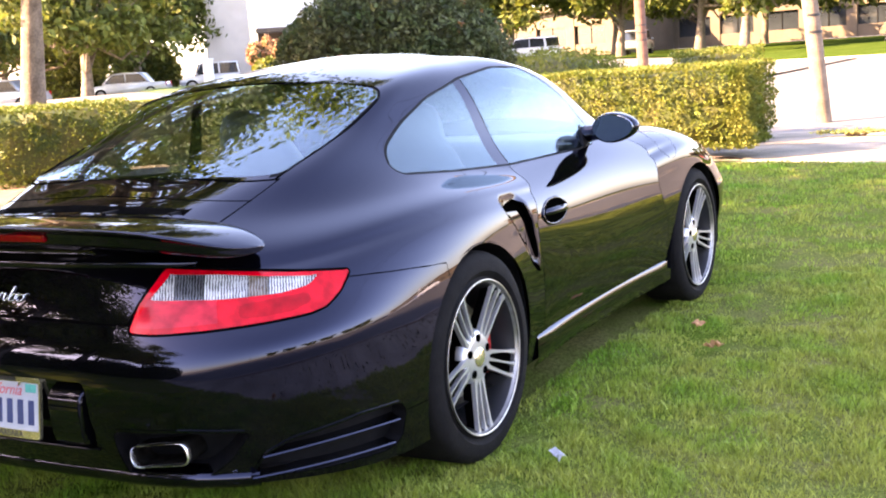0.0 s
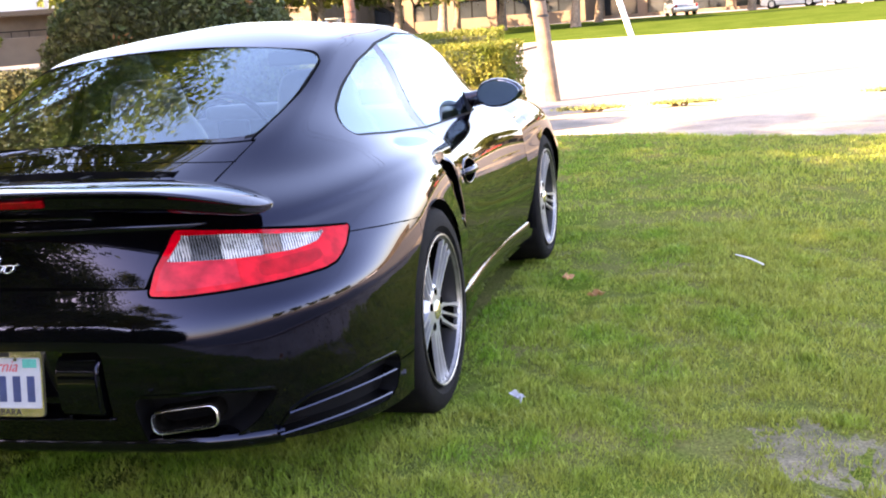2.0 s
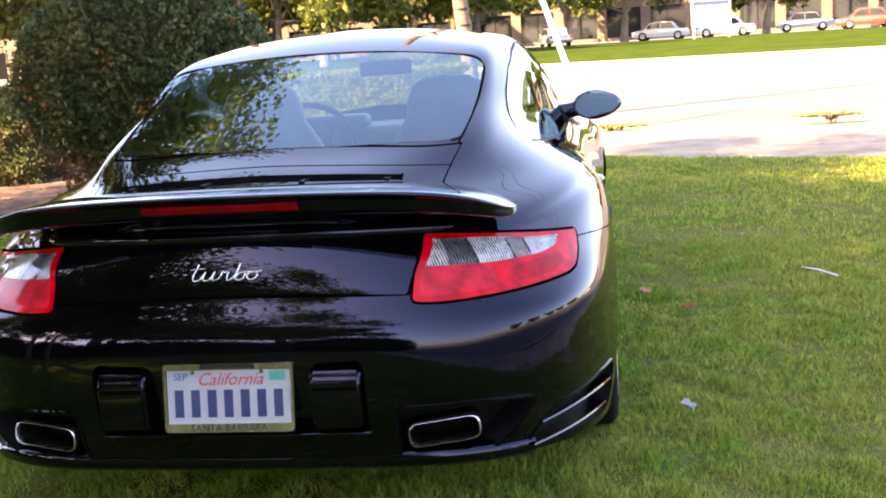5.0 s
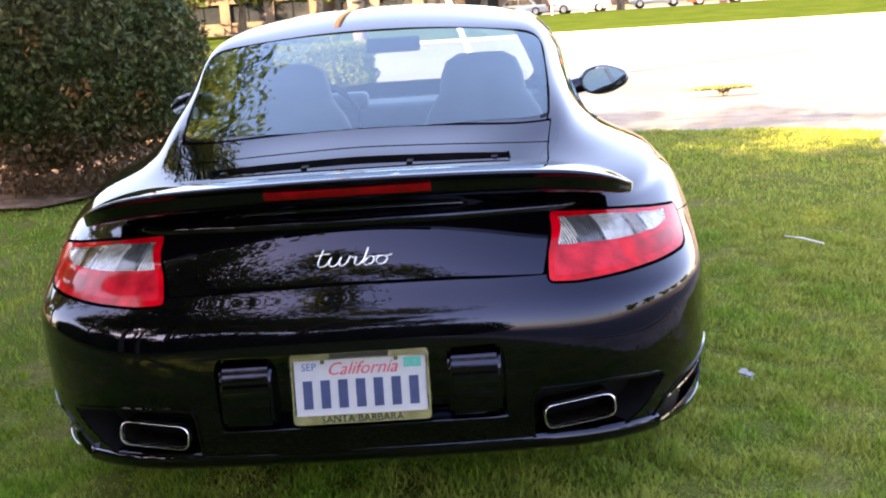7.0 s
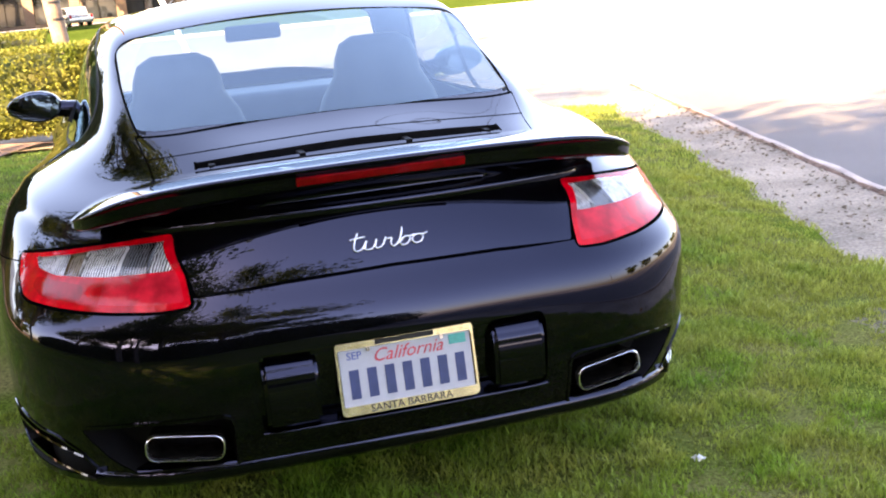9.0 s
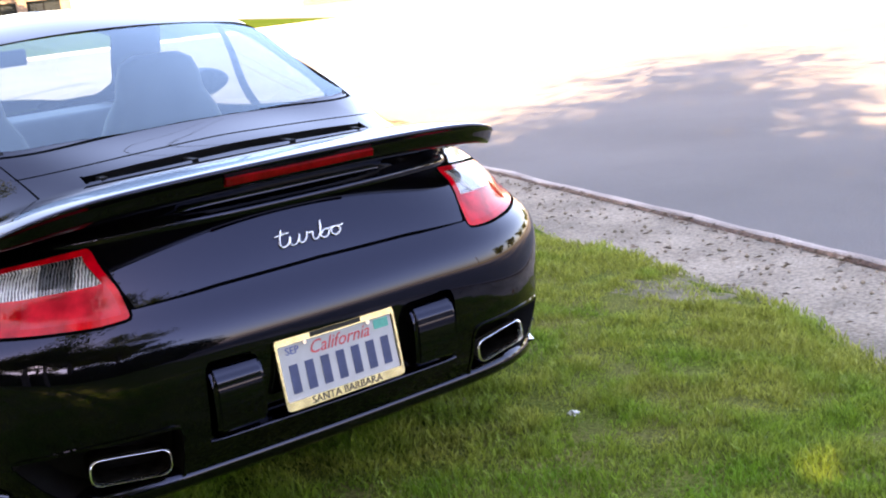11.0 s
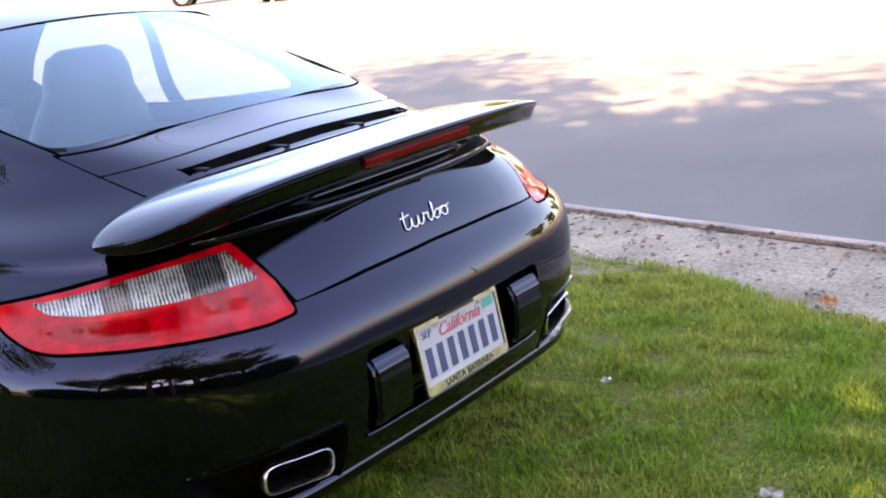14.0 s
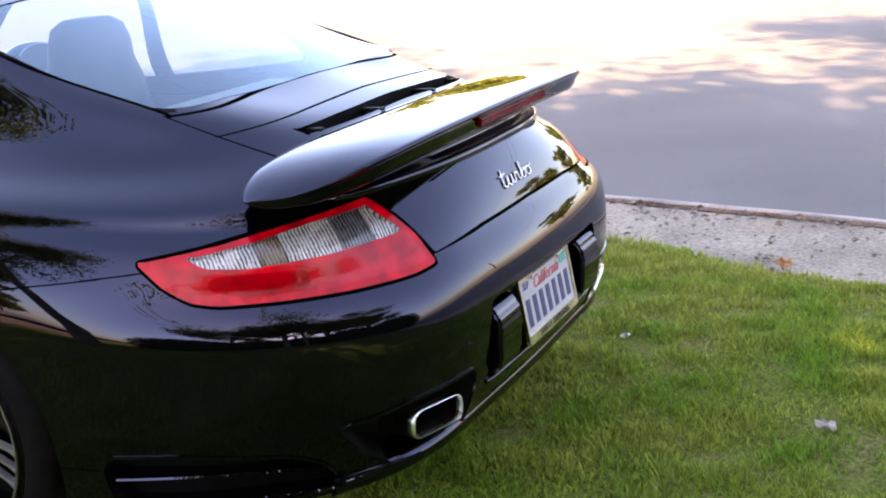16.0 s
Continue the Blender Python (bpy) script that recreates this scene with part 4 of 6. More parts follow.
def build_shell():
    us = np.concatenate([np.linspace(0, 2, 50, endpoint=False), np.linspace(2, 7, 150, endpoint=False), np.linspace(7, 12, 91)])
    vs = np.concatenate([np.linspace(0, 7, 85, endpoint=False), np.linspace(7, 11, 41)])
    vs[-1] = 10.97
    grid = body_surface(us, vs)
    bm = bmesh.new()
    lu, lv = bm.verts.layers.float.new("u"), bm.verts.layers.float.new("v")
    rows = []
    for j, v in enumerate(vs):
        row = []
        for i, u in enumerate(us):
            x = bm.verts.new(grid[j, i])
            x[lu], x[lv] = u, v
            row.append(x)
        rows.append(row)
    for a, b in zip(rows, rows[1:]):
        for i in range(len(us) - 1):
            bm.faces.new((a[i], a[i + 1], b[i + 1], b[i]))
    for g in (SIDE_GLASS, offset(SIDE_GLASS, .007), PILLAR, REAR_GLASS, offset(REAR_GLASS, .007), WINDSCREEN, offset(WINDSCREEN, .007),
              offset(LID, -.003), offset(LID, .003), LIGHT, offset(LIGHT, -.012), LIGHT_CLEAR, offset(LIGHT, .006), REAR_ARCH, FRONT_ARCH, offset(DOOR, -.0022), offset(DOOR, .0022),
              INTAKE, offset(INTAKE, -.015), offset(INTAKE, -.030), INTAKE_HOLE, INTAKE_SLOT, offset(LID_LINE, -.0015), offset(LID_LINE, .0015), RECESS, LIGHT_IN, LIGHT_OUT, SMOKE_END, BULB_BOX, PIPE_RECESS, offset(PIPE_RECESS, .007), VENT, offset(VENT, .006), SLOT, offset(PILLAR, -.006),
              offset(SEAM, -.0015), offset(SEAM, .0015), offset(FUEL, -.0015), offset(FUEL, .0015)):
        cut_along(bm, lu, lv, g)
    bm.verts.index_update()
    U = np.array([v[lu] for v in bm.verts])
    V = np.array([v[lv] for v in bm.verts])
    faces = [[v.index for v in f.verts] for f in bm.faces]
    raw = np.array([v.co[:] for v in bm.verts])
    bm.free()
    P, N, D = body_points(U, V)
    cu = np.array([U[f].mean() for f in faces])
    cv = np.array([V[f].mean() for f in faces])
    q = {"u": cu, "v": cv, "p": np.array([raw[f].mean(axis=0) for f in faces])}
    kind = np.full(len(faces), "body", dtype=object)

    def mark(name, inside):
        kind[inside] = name
    for seam in (SEAM, FUEL, DOOR):
        d = seam(q)
        if seam is DOOR:
            mark("door", d < 0)
        mark("gap", np.abs(d) < (.0022 if seam is DOOR else .0015))
    d = LID(q)
    mark("engine_lid", d < 0)
    mark("gap", np.abs(d) < .003)
    mark("gap", np.abs(LID_LINE(q)) < .0015)
    mark("grille_slot", SLOT(q) < 0)
    d = LIGHT(q)
    mark("gap", (d > 0) & (d < .006))
    mark("tail_light", d <= 0)
    red = (kind == "tail_light") & (d <= -.012)
    mark("frosted_red", red & (LIGHT_IN(q) < 0))
    mark("dark_red", red & (LIGHT_OUT(q) < 0))
    mark("clear_lens", LIGHT_CLEAR(q) <= 0)
    mark("smoked_lens", (LIGHT_CLEAR(q) <= 0) & (SMOKE_END(q) < 0))
    mark("bulb_lens", (LIGHT_CLEAR(q) <= 0) & (BULB_BOX(q) < 0))
    mark("intake", INTAKE_HOLE(q) < 0)
    mark("intake_slot", INTAKE_SLOT(q) < 0)
    for g, name in ((SIDE_GLASS, "side_window"), (REAR_GLASS, "rear_window"), (WINDSCREEN, "windscreen")):
        d = g(q)
        mark("window_trim", (d > 0) & (d < .007) & ((name != "rear_window") | (q["p"][:, 1] > -.44)))
        mark(name, d <= 0)
    mark("pillar", (PILLAR(q) < 0) & (SIDE_GLASS(q) < 0))
    mark("quarter_window", (kind == "side_window") & (q["p"][:, 1] < .56))
    mark("pillar_seal", (kind == "pillar") & (PILLAR(q) > -.006) & (q["p"][:, 1] > PILLAR_MID(q)))
    mark("plate_recess", RECESS(q) < 0)
    d = PIPE_RECESS(q)
    mark("pipe_trim", (d >= 0) & (d < .007) & (kind != "plate_recess"))
    mark("pipe_recess", d < 0)
    d = VENT(q)
    mark("vent_trim", (d >= 0) & (d < .006))
    mark("side_vent", d < 0)
    mark("none", (REAR_ARCH(q) < 0) | (FRONT_ARCH(q) < 0))
    return P, N, faces, kind


SHELL_P, SHELL_N, SHELL_F, SHELL_K = build_shell()


def even_out(kinds, out, along, across, degrees, move=True, where=None):
    """Replaces a panel's ripples by one smooth polynomial sheet: coordinate out over (along, across)."""
    ids = np.array(sorted({i for f, k in zip(SHELL_F, SHELL_K) if k in kinds for i in f}))
    if where is not None:
        ids = ids[where(SHELL_P[ids])]
    p = SHELL_P[ids]
    mid, size = p.mean(axis=0), p.std(axis=0) * 2
    a, b = (p[:, along] - mid[along]) / size[along], (p[:, across] - mid[across]) / size[across]
    if across == 0:
        b = p[:, 0] / size[0]
    powers = [(i, j) for i in range(degrees[0] + 1) for j in range(degrees[1] + 1) if i + j <= max(degrees) and (across or j % 2 == 0)]
    terms = np.stack([a ** i * b ** j for i, j in powers], 1)
    c = np.linalg.lstsq(terms, p[:, out], rcond=None)[0]
    da = np.stack([i * a ** max(i - 1, 0) * b ** j for i, j in powers], 1) @ c / size[along]
    db = np.stack([j * a ** i * b ** max(j - 1, 0) for i, j in powers], 1) @ c / size[across]
    n = np.zeros_like(p)
    n[:, out], n[:, along], n[:, across] = 1, -da, -db
    n /= np.linalg.norm(n, axis=1)[:, None]
    n *= np.sign((n * SHELL_N[ids]).sum(axis=1))[:, None]
    if move:
        SHELL_P[ids, out] = terms @ c
    SHELL_N[ids] = n


even_out(("rear_window",), 2, 1, 0, (3, 4))
even_out(("rear_window",), 2, 1, 0, (2, 2), False)
even_out(("side_window", "quarter_window", "pillar", "pillar_seal"), 0, 1, 2, (3, 3))
even_out(("door",), 0, 1, 2, (3, 5), False)
even_out(("engine_lid",), 1, 2, 0, (2, 4), False, lambda p: (p[:, 1] < -.93) & (p[:, 2] < .80))


def shell_part(name, kinds, mat, parent, label="", sides=(1, -1), deep=0.0):
    """One piece of the body shell; both halves joined at the middle, or one side alone."""
    sel = [f for f, k in zip(SHELL_F, SHELL_K) if k in kinds]
    used = sorted({i for f in sel for i in f})
    P, N, F = [], [], []
    weld = {}
    for s in sides:
        here = {}
        for i in used:
            p = (SHELL_P[i] - SHELL_N[i] * deep) * (s, 1, 1)
            if abs(p[0]) < 1e-5 and i in weld:
                here[i] = weld[i]
                continue
            here[i] = len(P)
            if abs(p[0]) < 1e-5:
                weld[i] = len(P)
            P.append(p)
            N.append(SHELL_N[i] * (s, 1, 1))
        for f in sel:
            ids = [here[i] for i in f]
            F.append(ids if s > 0 else ids[::-1])
        if deep:
            # walls from the hollow's floor up to its rim
            count = {}
            for f in sel:
                for a, b in zip(f, f[1:] + f[:1]):
                    count[frozenset((a, b))] = (a, b) if frozenset((a, b)) not in count else None
            for ab in count.values():
                if ab is None or max(SHELL_P[ab[0]][0], SHELL_P[ab[1]][0]) < 1e-4:
                    continue
                quad = []
                for i in ab:
                    quad.append(here[i])
                for i in ab[::-1]:
                    P.append(SHELL_P[i] * (s, 1, 1))
                    N.append(SHELL_N[i] * (s, 1, 1))
                    quad.append(len(P) - 1)
                F.append(quad[::-1] if s > 0 else quad)
    me = bpy.data.meshes.new(name)
    me.from_pydata([tuple(p) for p in P], [], F)
    for poly in me.polygons:
        poly.use_smooth = True
    me.update()
    if deep:
        me.set_sharp_from_angle(angle=radians(35))
    if not deep:
        me.normals_split_custom_set_from_vertices([tuple(n) for n in N])
    return mesh_object(name, me, mat, parent, label)


body = shell_part("body", ("body",), PAINT, car, "glossy black painted body shell")
shell_part("panel_gap", ("gap",), GAP, body)
shell_part("engine_lid", ("engine_lid",), PAINT, car)
shell_part("grille", ("grille_slot",), PLASTIC, car, "black air intake slot in the engine lid", deep=.03)
shell_part("plate_recess", ("plate_recess",), PAINT, car, deep=.03)
for s, _ in ((1, "right"), (-1, "left")):
    shell_part("door", ("door",), PAINT, car, sides=(s,))
    lamp = shell_part("tail_light", ("tail_light",), RED_LENS, car, "red and clear tail light", sides=(s,))
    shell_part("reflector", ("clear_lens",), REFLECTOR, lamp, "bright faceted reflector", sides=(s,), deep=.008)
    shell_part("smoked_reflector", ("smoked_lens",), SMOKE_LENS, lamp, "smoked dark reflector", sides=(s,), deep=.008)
    shell_part("bulb_chamber", ("bulb_lens",), BULB_LENS, lamp, "grey bulb chamber with a painted amber glint", sides=(s,), deep=.008)
    shell_part("lamp_cover", ("clear_lens", "smoked_lens", "bulb_lens"), LAMP_COVER, lamp, "clear lamp cover", sides=(s,))
    shell_part("frosted_lens", ("frosted_red",), RED_FROST, lamp, "frosted pink-red lens", sides=(s,))
    shell_part("dark_lens", ("dark_red",), RED_DEEP, lamp, "dark red lens", sides=(s,))
    shell_part("side_intake", ("intake",), GAP, car, "dark air intake in the rear wing panel", sides=(s,), deep=.03)
    shell_part("intake_slot", ("intake_slot",), GAP, car, "narrow dark slot below the air intake", sides=(s,), deep=.03)
    shell_part("door_window", ("side_window",), SIDE_PANE, car, "tinted side window", sides=(s,))
    shell_part("quarter_window", ("quarter_window",), SIDE_PANE, car, "tinted rear quarter window", sides=(s,))
    shell_part("pillar", ("pillar",), PAINT, car, sides=(s,))
    shell_part("pillar_seal", ("pillar_seal",), GAP, car, sides=(s,))
    shell_part("exhaust_recess", ("pipe_recess",), PLASTIC, car, sides=(s,), deep=.075)
    shell_part("side_vent", ("side_vent",), PLASTIC, car, sides=(s,), deep=.05)
    shell_part("exhaust_surround", ("pipe_trim",), PAINT, car, "thin glossy edge round the exhaust recess", sides=(s,), deep=-.003)
    shell_part("vent_surround", ("vent_trim",), PAINT, car, "thin glossy edge round the side vent", sides=(s,), deep=-.003)
shell_part("rear_window", ("rear_window",), GLASS, car, "sloping tinted rear window")
shell_part("windscreen", ("windscreen",), GLASS, car)
shell_part("window_trim", ("window_trim",), TRIM, car, "black rubber window surround")


# wing on the engine lid
def wing_section(x):
    """Outline of the wing at x: y, z round the section, starting at the trailing edge's top."""
    a = min(1, abs(x) / WING_HALF)
    rear = -0.755 - (0.290 - 0.040 * a * a) * max(0.003, 1 - a ** 8) ** 0.5
    front = -0.755 + (0.020 + 0.035 * a * a) * max(0.003, 1 - a ** 14) ** 0.5
    top = 0.902 - 0.022 * a * a - 0.068 * a ** 8
    chord = rear - front
    k = -chord / 0.31
    deep = 0.18 + 0.82 * max(0, 1 - a ** 8) ** 0.6
    return ((rear, top - .005 * deep), (rear + .003 * k, top), (rear + .016 * k, top + .001 * deep), (rear - chord * .35, top + .004 * deep), (rear - chord * .75, top - .004 * deep), (front + .010 * k, top - .014 * deep), (front, top - .030 * deep), (front - .014 * k, top - .046 * deep),
            (rear - chord * .70, top - .058 * deep), (rear - chord * .40, top - .062 * deep), (rear + .055 * k, top - .062 * deep), (rear + .030 * k, top - .056 * deep), (rear + .019 * k, top - .034 * deep), (rear + .011 * k, top - .016 * deep), (rear + .002 * k, top - .010 * deep))


def build_wing():
    bm = bmesh.new()
    rows = []
    for t in np.linspace(-1, 1, 81):
        x = WING_HALF * math.sin(t * math.pi / 2)
        rows.append([bm.verts.new((x, *p)) for p in wing_section(x)])
    n = len(rows[0])
    for a, b in zip(rows, rows[1:]):
        for j in range(n):
            bm.faces.new((a[j], a[(j + 1) % n], b[(j + 1) % n], b[j]))
    bm.faces.new(rows[0])
    bm.faces.new(rows[-1][::-1])
    return bm


WING_HALF = 0.684
wing = part("rear_wing", build_wing(), PAINT, car, "fixed rear wing with drooped tips", smooth=70)
sub = wing.modifiers.new("smooth", "SUBSURF")
sub.levels = sub.render_levels = 2
part("brake_lamp", box_bm((0.385, 0.014, 0.020), (0, -1.026, 0.871), 0.004, turn=Matrix.Rotation(radians(22), 4, "X")), RED_DARK, wing, "slim red high brake lamp")
# wall under the wing, rising from the lid
bm = bmesh.new()
rows = []
for k in range(49):
    x = -.60 + 1.20 * k / 48
    u = float(np.interp(abs(x), [0, .25, .46, .66], [0, 1, 2, 3]))
    foot = scatter(np.array([u]), np.array([5.12]))[0]
    sec = wing_section(x)
    back = .05 * min(1, max(0, (abs(x) - .47) / .13)) ** 2
    low, deep = foot[2], foot[1] + back
    head = (sec[10][0] + .012 + back * .4, sec[10][1] + .008)
    rows.append([bm.verts.new((x, y, z)) for y, z in ((deep - .004, low - .014), (deep - .010, low - .001), (deep - .008, low + .007), (deep + .002, low + .013), (deep + .018, low + .022), ((deep + head[0]) / 2 + .026, (low + head[1]) / 2 + .004), head)])
for a, b in zip(rows, rows[1:]):
    for j in range(6):
        bm.faces.new((a[j], a[j + 1], b[j + 1], b[j]))
part("wing_foot", bm, PAINT, wing, smooth=70)


# wheels
def build_wheel(at, radius, width, side, turn):
    """Tyre, rim with five twin spokes, hub, nut holes, disc and caliper; x points outwards."""
    hub = new("wheel")
    hub.parent = car
    hub.matrix_basis = Matrix.Translation(at) @ Matrix.Diagonal((side, 1, 1, 1))
    w, r0 = width, 0.2413
    tyre = [(0, r0 - .004), (-.012, r0 + .012), (.004, r0 + .03), (.002, radius - .03), (-.012, radius - .008), (-.03, radius), (-w + .03, radius), (-w + .008, radius - .012), (-w, radius - .04), (-w, r0 + .02), (-w + .012, r0 - .004)]
    part("tyre", lathe(tyre, 64), RUBBER, hub, "low-profile black tyre", smooth=40)
    lip = [(-.002, r0 + .002), (.003, r0 + .004), (.004, r0 + .001), (.002, r0 - .003), (-.012, r0 - .007), (-.014, r0 - .002)]
    part("rim_lip", lathe(lip, 64), DISC, hub, "polished alloy rim lip", smooth=40)
    barrel = [(-.012, r0 - .010), (-.05, r0 - .020), (-w + .02, r0 - .025), (-w + .02, r0 - .018), (-.05, r0 - .012), (-.014, r0 - .004)]
    part("rim_barrel", lathe(barrel, 64), ALLOY_DARK, hub, smooth=40)
    for k in range(5):
        a = radians(turn + 72 * k)

        def at_wheel(x, r, across):
            return (x, math.sin(a) * r + math.cos(a) * across, math.cos(a) * r - math.sin(a) * across)
        # black web painted for the shaded slots, then three bright ribs that spread towards the rim
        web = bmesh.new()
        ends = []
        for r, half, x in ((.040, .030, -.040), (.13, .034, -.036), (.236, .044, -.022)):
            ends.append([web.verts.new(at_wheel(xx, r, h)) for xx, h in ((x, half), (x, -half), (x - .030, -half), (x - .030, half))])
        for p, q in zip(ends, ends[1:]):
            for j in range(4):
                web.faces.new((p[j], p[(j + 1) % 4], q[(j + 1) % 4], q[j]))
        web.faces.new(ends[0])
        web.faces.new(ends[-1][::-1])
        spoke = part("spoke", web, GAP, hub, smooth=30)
        for d in (-1, 0, 1):
            slim = 1.0 if d else .72
            rib = bmesh.new()
            ends = []
            for r, off, half, x in ((.060, .018, .0135, -.024), (.092, .026, .0072, -.023), (.150, .0325, .0046, -.019), (.205, .0385, .0052, -.013), (.226, .040, .0090, -.009), (.240, .042, .0190, -.007)):
                mid = d * off
                ends.append([rib.verts.new(at_wheel(xx, r, mid + h * slim)) for xx, h in ((x, half * .85), (x, -half * .85), (x - .014, -half), (x - .014, half))])
            for p, q in zip(ends, ends[1:]):
                for j in range(4):
                    rib.faces.new((p[j], p[(j + 1) % 4], q[(j + 1) % 4], q[j]))
            rib.faces.new(ends[0])
            rib.faces.new(ends[-1][::-1])
            part("rib", rib, ALLOY, spoke, "polished rib", smooth=30)
    part("hub_star", lathe([(-.05, .001), (-.020, .001), (-.020, .034), (-.022, .060), (-.025, .078), (-.034, .086), (-.06, .088), (-.06, .001)], 40), ALLOY, hub, smooth=40)
    part("hub_cap", lathe([(-.03, .001), (-.010, .001), (-.011, .022), (-.015, .030), (-.021, .033), (-.03, .033)], 32), GOLD, hub, "worn brass-coloured centre cap", smooth=40)
    # black discs stand in for the dark of the nut holes
    for k in range(5):
        a = radians(turn + 36 + 72 * k)
        part("nut_hole", lathe([(-.045, .001), (-.0205, .001), (-.0195, .0130), (-.045, .0135)], 16, "x", (0, math.sin(a) * .060, math.cos(a) * .060)), GAP, hub)
    part("brake_disc", lathe([(-.10, .06), (-.10, .172), (-.13, .172), (-.13, .06)], 48), DISC, hub)
    cal = bmesh.new()
    rows = []
    for k in range(9):
        a = radians(-118 + 60 * k / 8) if at[1] > 1 else radians(62 + 60 * k / 8)
        rows.append([cal.verts.new((xx, math.sin(a) * rr, math.cos(a) * rr)) for xx, rr in ((-.075, .125), (-.075, .185), (-.15, .185), (-.15, .125))])
    for p, q in zip(rows, rows[1:]):
        for j in range(4):
            cal.faces.new((p[j], p[(j + 1) % 4], q[(j + 1) % 4], q[j]))
    cal.faces.new(rows[0])
    cal.faces.new(rows[-1][::-1])
    part("brake_caliper", cal, CALIPER, hub, "red brake caliper")
    return hub


for side in (1, -1):
    build_wheel((side * .912, 0, .328), .333, .30, side, -34)
    build_wheel((side * .866, 2.35, .320), .3235, .235, side, -38)
    # dark wheel wells
    for y, z, r, x0, x1 in ((.012, .306, .382, .55, .905), (2.335, .312, .366, .55, .868)):
        bm = bmesh.new()
        rows = []
        for k in range(41):
            a = radians(-14 + 208 * k / 40)
            rows.append([bm.verts.new((side * x, y + math.cos(a) * r, z + math.sin(a) * r)) for x in (x0, x1 + (.012 if y < 1 else .004) * math.sin(a) - (.030 if y < 1 else .01) * max(0, math.cos(a)))])
        for p, q in zip(rows, rows[1:]):
            bm.faces.new((p[0], p[1], q[1], q[0]))
        inner = [r_[0] for r_ in rows]
        bm.faces.new(inner)
        part("wheel_well", bm, PLASTIC, car)
# underside
bm = bmesh.new()
edge = [bm.verts.new((x * .97, y * .985 + .01, z + .004)) for x, y, z in RINGS[0]]
edge += [bm.verts.new((-x * .97, y * .985 + .01, z + .004)) for x, y, z in RINGS[0][-2:0:-1]]
bm.faces.new(edge)
part("underside", bm, PLASTIC, car)


# ---- car details ----
def side_x(y, z):
    """How far the car's side stands out at (y, z)."""
    us, vs = np.meshgrid(np.linspace(4, 10, 61), np.linspace(0, 6.5, 66))
    p = SIDE_CLOUD.setdefault("p", scatter(us.ravel(), vs.ravel()))
    near = np.argsort(np.hypot(p[:, 1] - y, p[:, 2] - z))[:4]
    return float(p[near, 0].mean())


SIDE_CLOUD = {}


def lettering(text, size, matrix, mat, parent, name, label="", shear=0.0, deep=0.0004):
    """Letters in the built-in font, as a mesh, centred; x to the right, y up."""
    cu = bpy.data.curves.new(name, "FONT")
    cu.body, cu.size, cu.align_x, cu.align_y, cu.shear, cu.extrude, cu.resolution_u = text, size, "CENTER", "CENTER", shear, deep, 3
    tmp = bpy.data.objects.new(name, cu)
    scene.collection.objects.link(tmp)
    bpy.context.view_layer.update()
    me = bpy.data.meshes.new_from_object(tmp.evaluated_get(bpy.context.evaluated_depsgraph_get()))
    bpy.data.objects.remove(tmp)
    me.transform(matrix)
    return mesh_object(name, me, mat, parent, label)


def smooth_path(points, steps=6):
    p = np.array(points, float)
    d = np.concatenate([[0], np.cumsum(np.linalg.norm(np.diff(p, axis=0), axis=1) ** 0.5)])
    return spline_line(d, p, np.linspace(0, d[-1], (len(p) - 1) * steps + 1))


# script lettering on the engine lid
badge = new("badge")
badge.parent = car
tagged(badge, "silver script lettering")
CROSSBAR = ((.25, 1.85), (1.2, 2.0), (2.2, 2.1))
FIRST_LETTERS = ((1.35, 2.75), (1.0, 1.9), (.62, .7), (.75, .08), (1.4, .15), (1.95, .8), (2.3, 1.45), (2.05, .7), (2.1, .1), (2.7, .1), (3.3, .8), (3.6, 1.5), (3.35, .7), (3.45, .1), (4.0, .25), (4.55, 1.1), (4.75, 1.6), (4.95, 1.35), (5.5, 1.4), (5.3, .6), (5.5, .1), (6.0, .3), (6.75, 1.6), (7.05, 2.75))
LOOP_B = ((7.05, 2.75), (6.75, 1.8), (6.5, .8), (6.55, .1), (7.2, .1), (7.75, .75), (7.6, 1.3), (7.0, 1.15), (6.65, .7))
LOOP_O = ((8.9, 1.35), (8.3, 1.15), (8.05, .55), (8.35, .08), (9.0, .15), (9.45, .75), (9.3, 1.25), (8.9, 1.35))
JOIN = ((7.65, 1.2), (8.2, 1.35), (8.9, 1.35), (9.6, 1.3), (10.1, 1.5))
STROKES = (CROSSBAR, FIRST_LETTERS, LOOP_B, LOOP_O, JOIN)
def lid_point(x, z, proud):
    """A place on the engine lid's rear panel."""
    vs = np.linspace(4.05, 5.1, 43)
    col = scatter(np.full(43, float(np.interp(abs(x), [0, .25, .475], [0, 1, 2]))), vs)
    return (x, float(np.interp(z, col[:, 2], col[:, 1])) - proud, z)


for k, stroke in enumerate(STROKES):
    path = [lid_point((x - 5.1) * .0181, .716 + z * .0132 - .018, .003) for x, z in smooth_path(stroke, 5)]
    part("lettering_stroke", tube(path, .0022, 8), SILVER, badge, smooth=60)

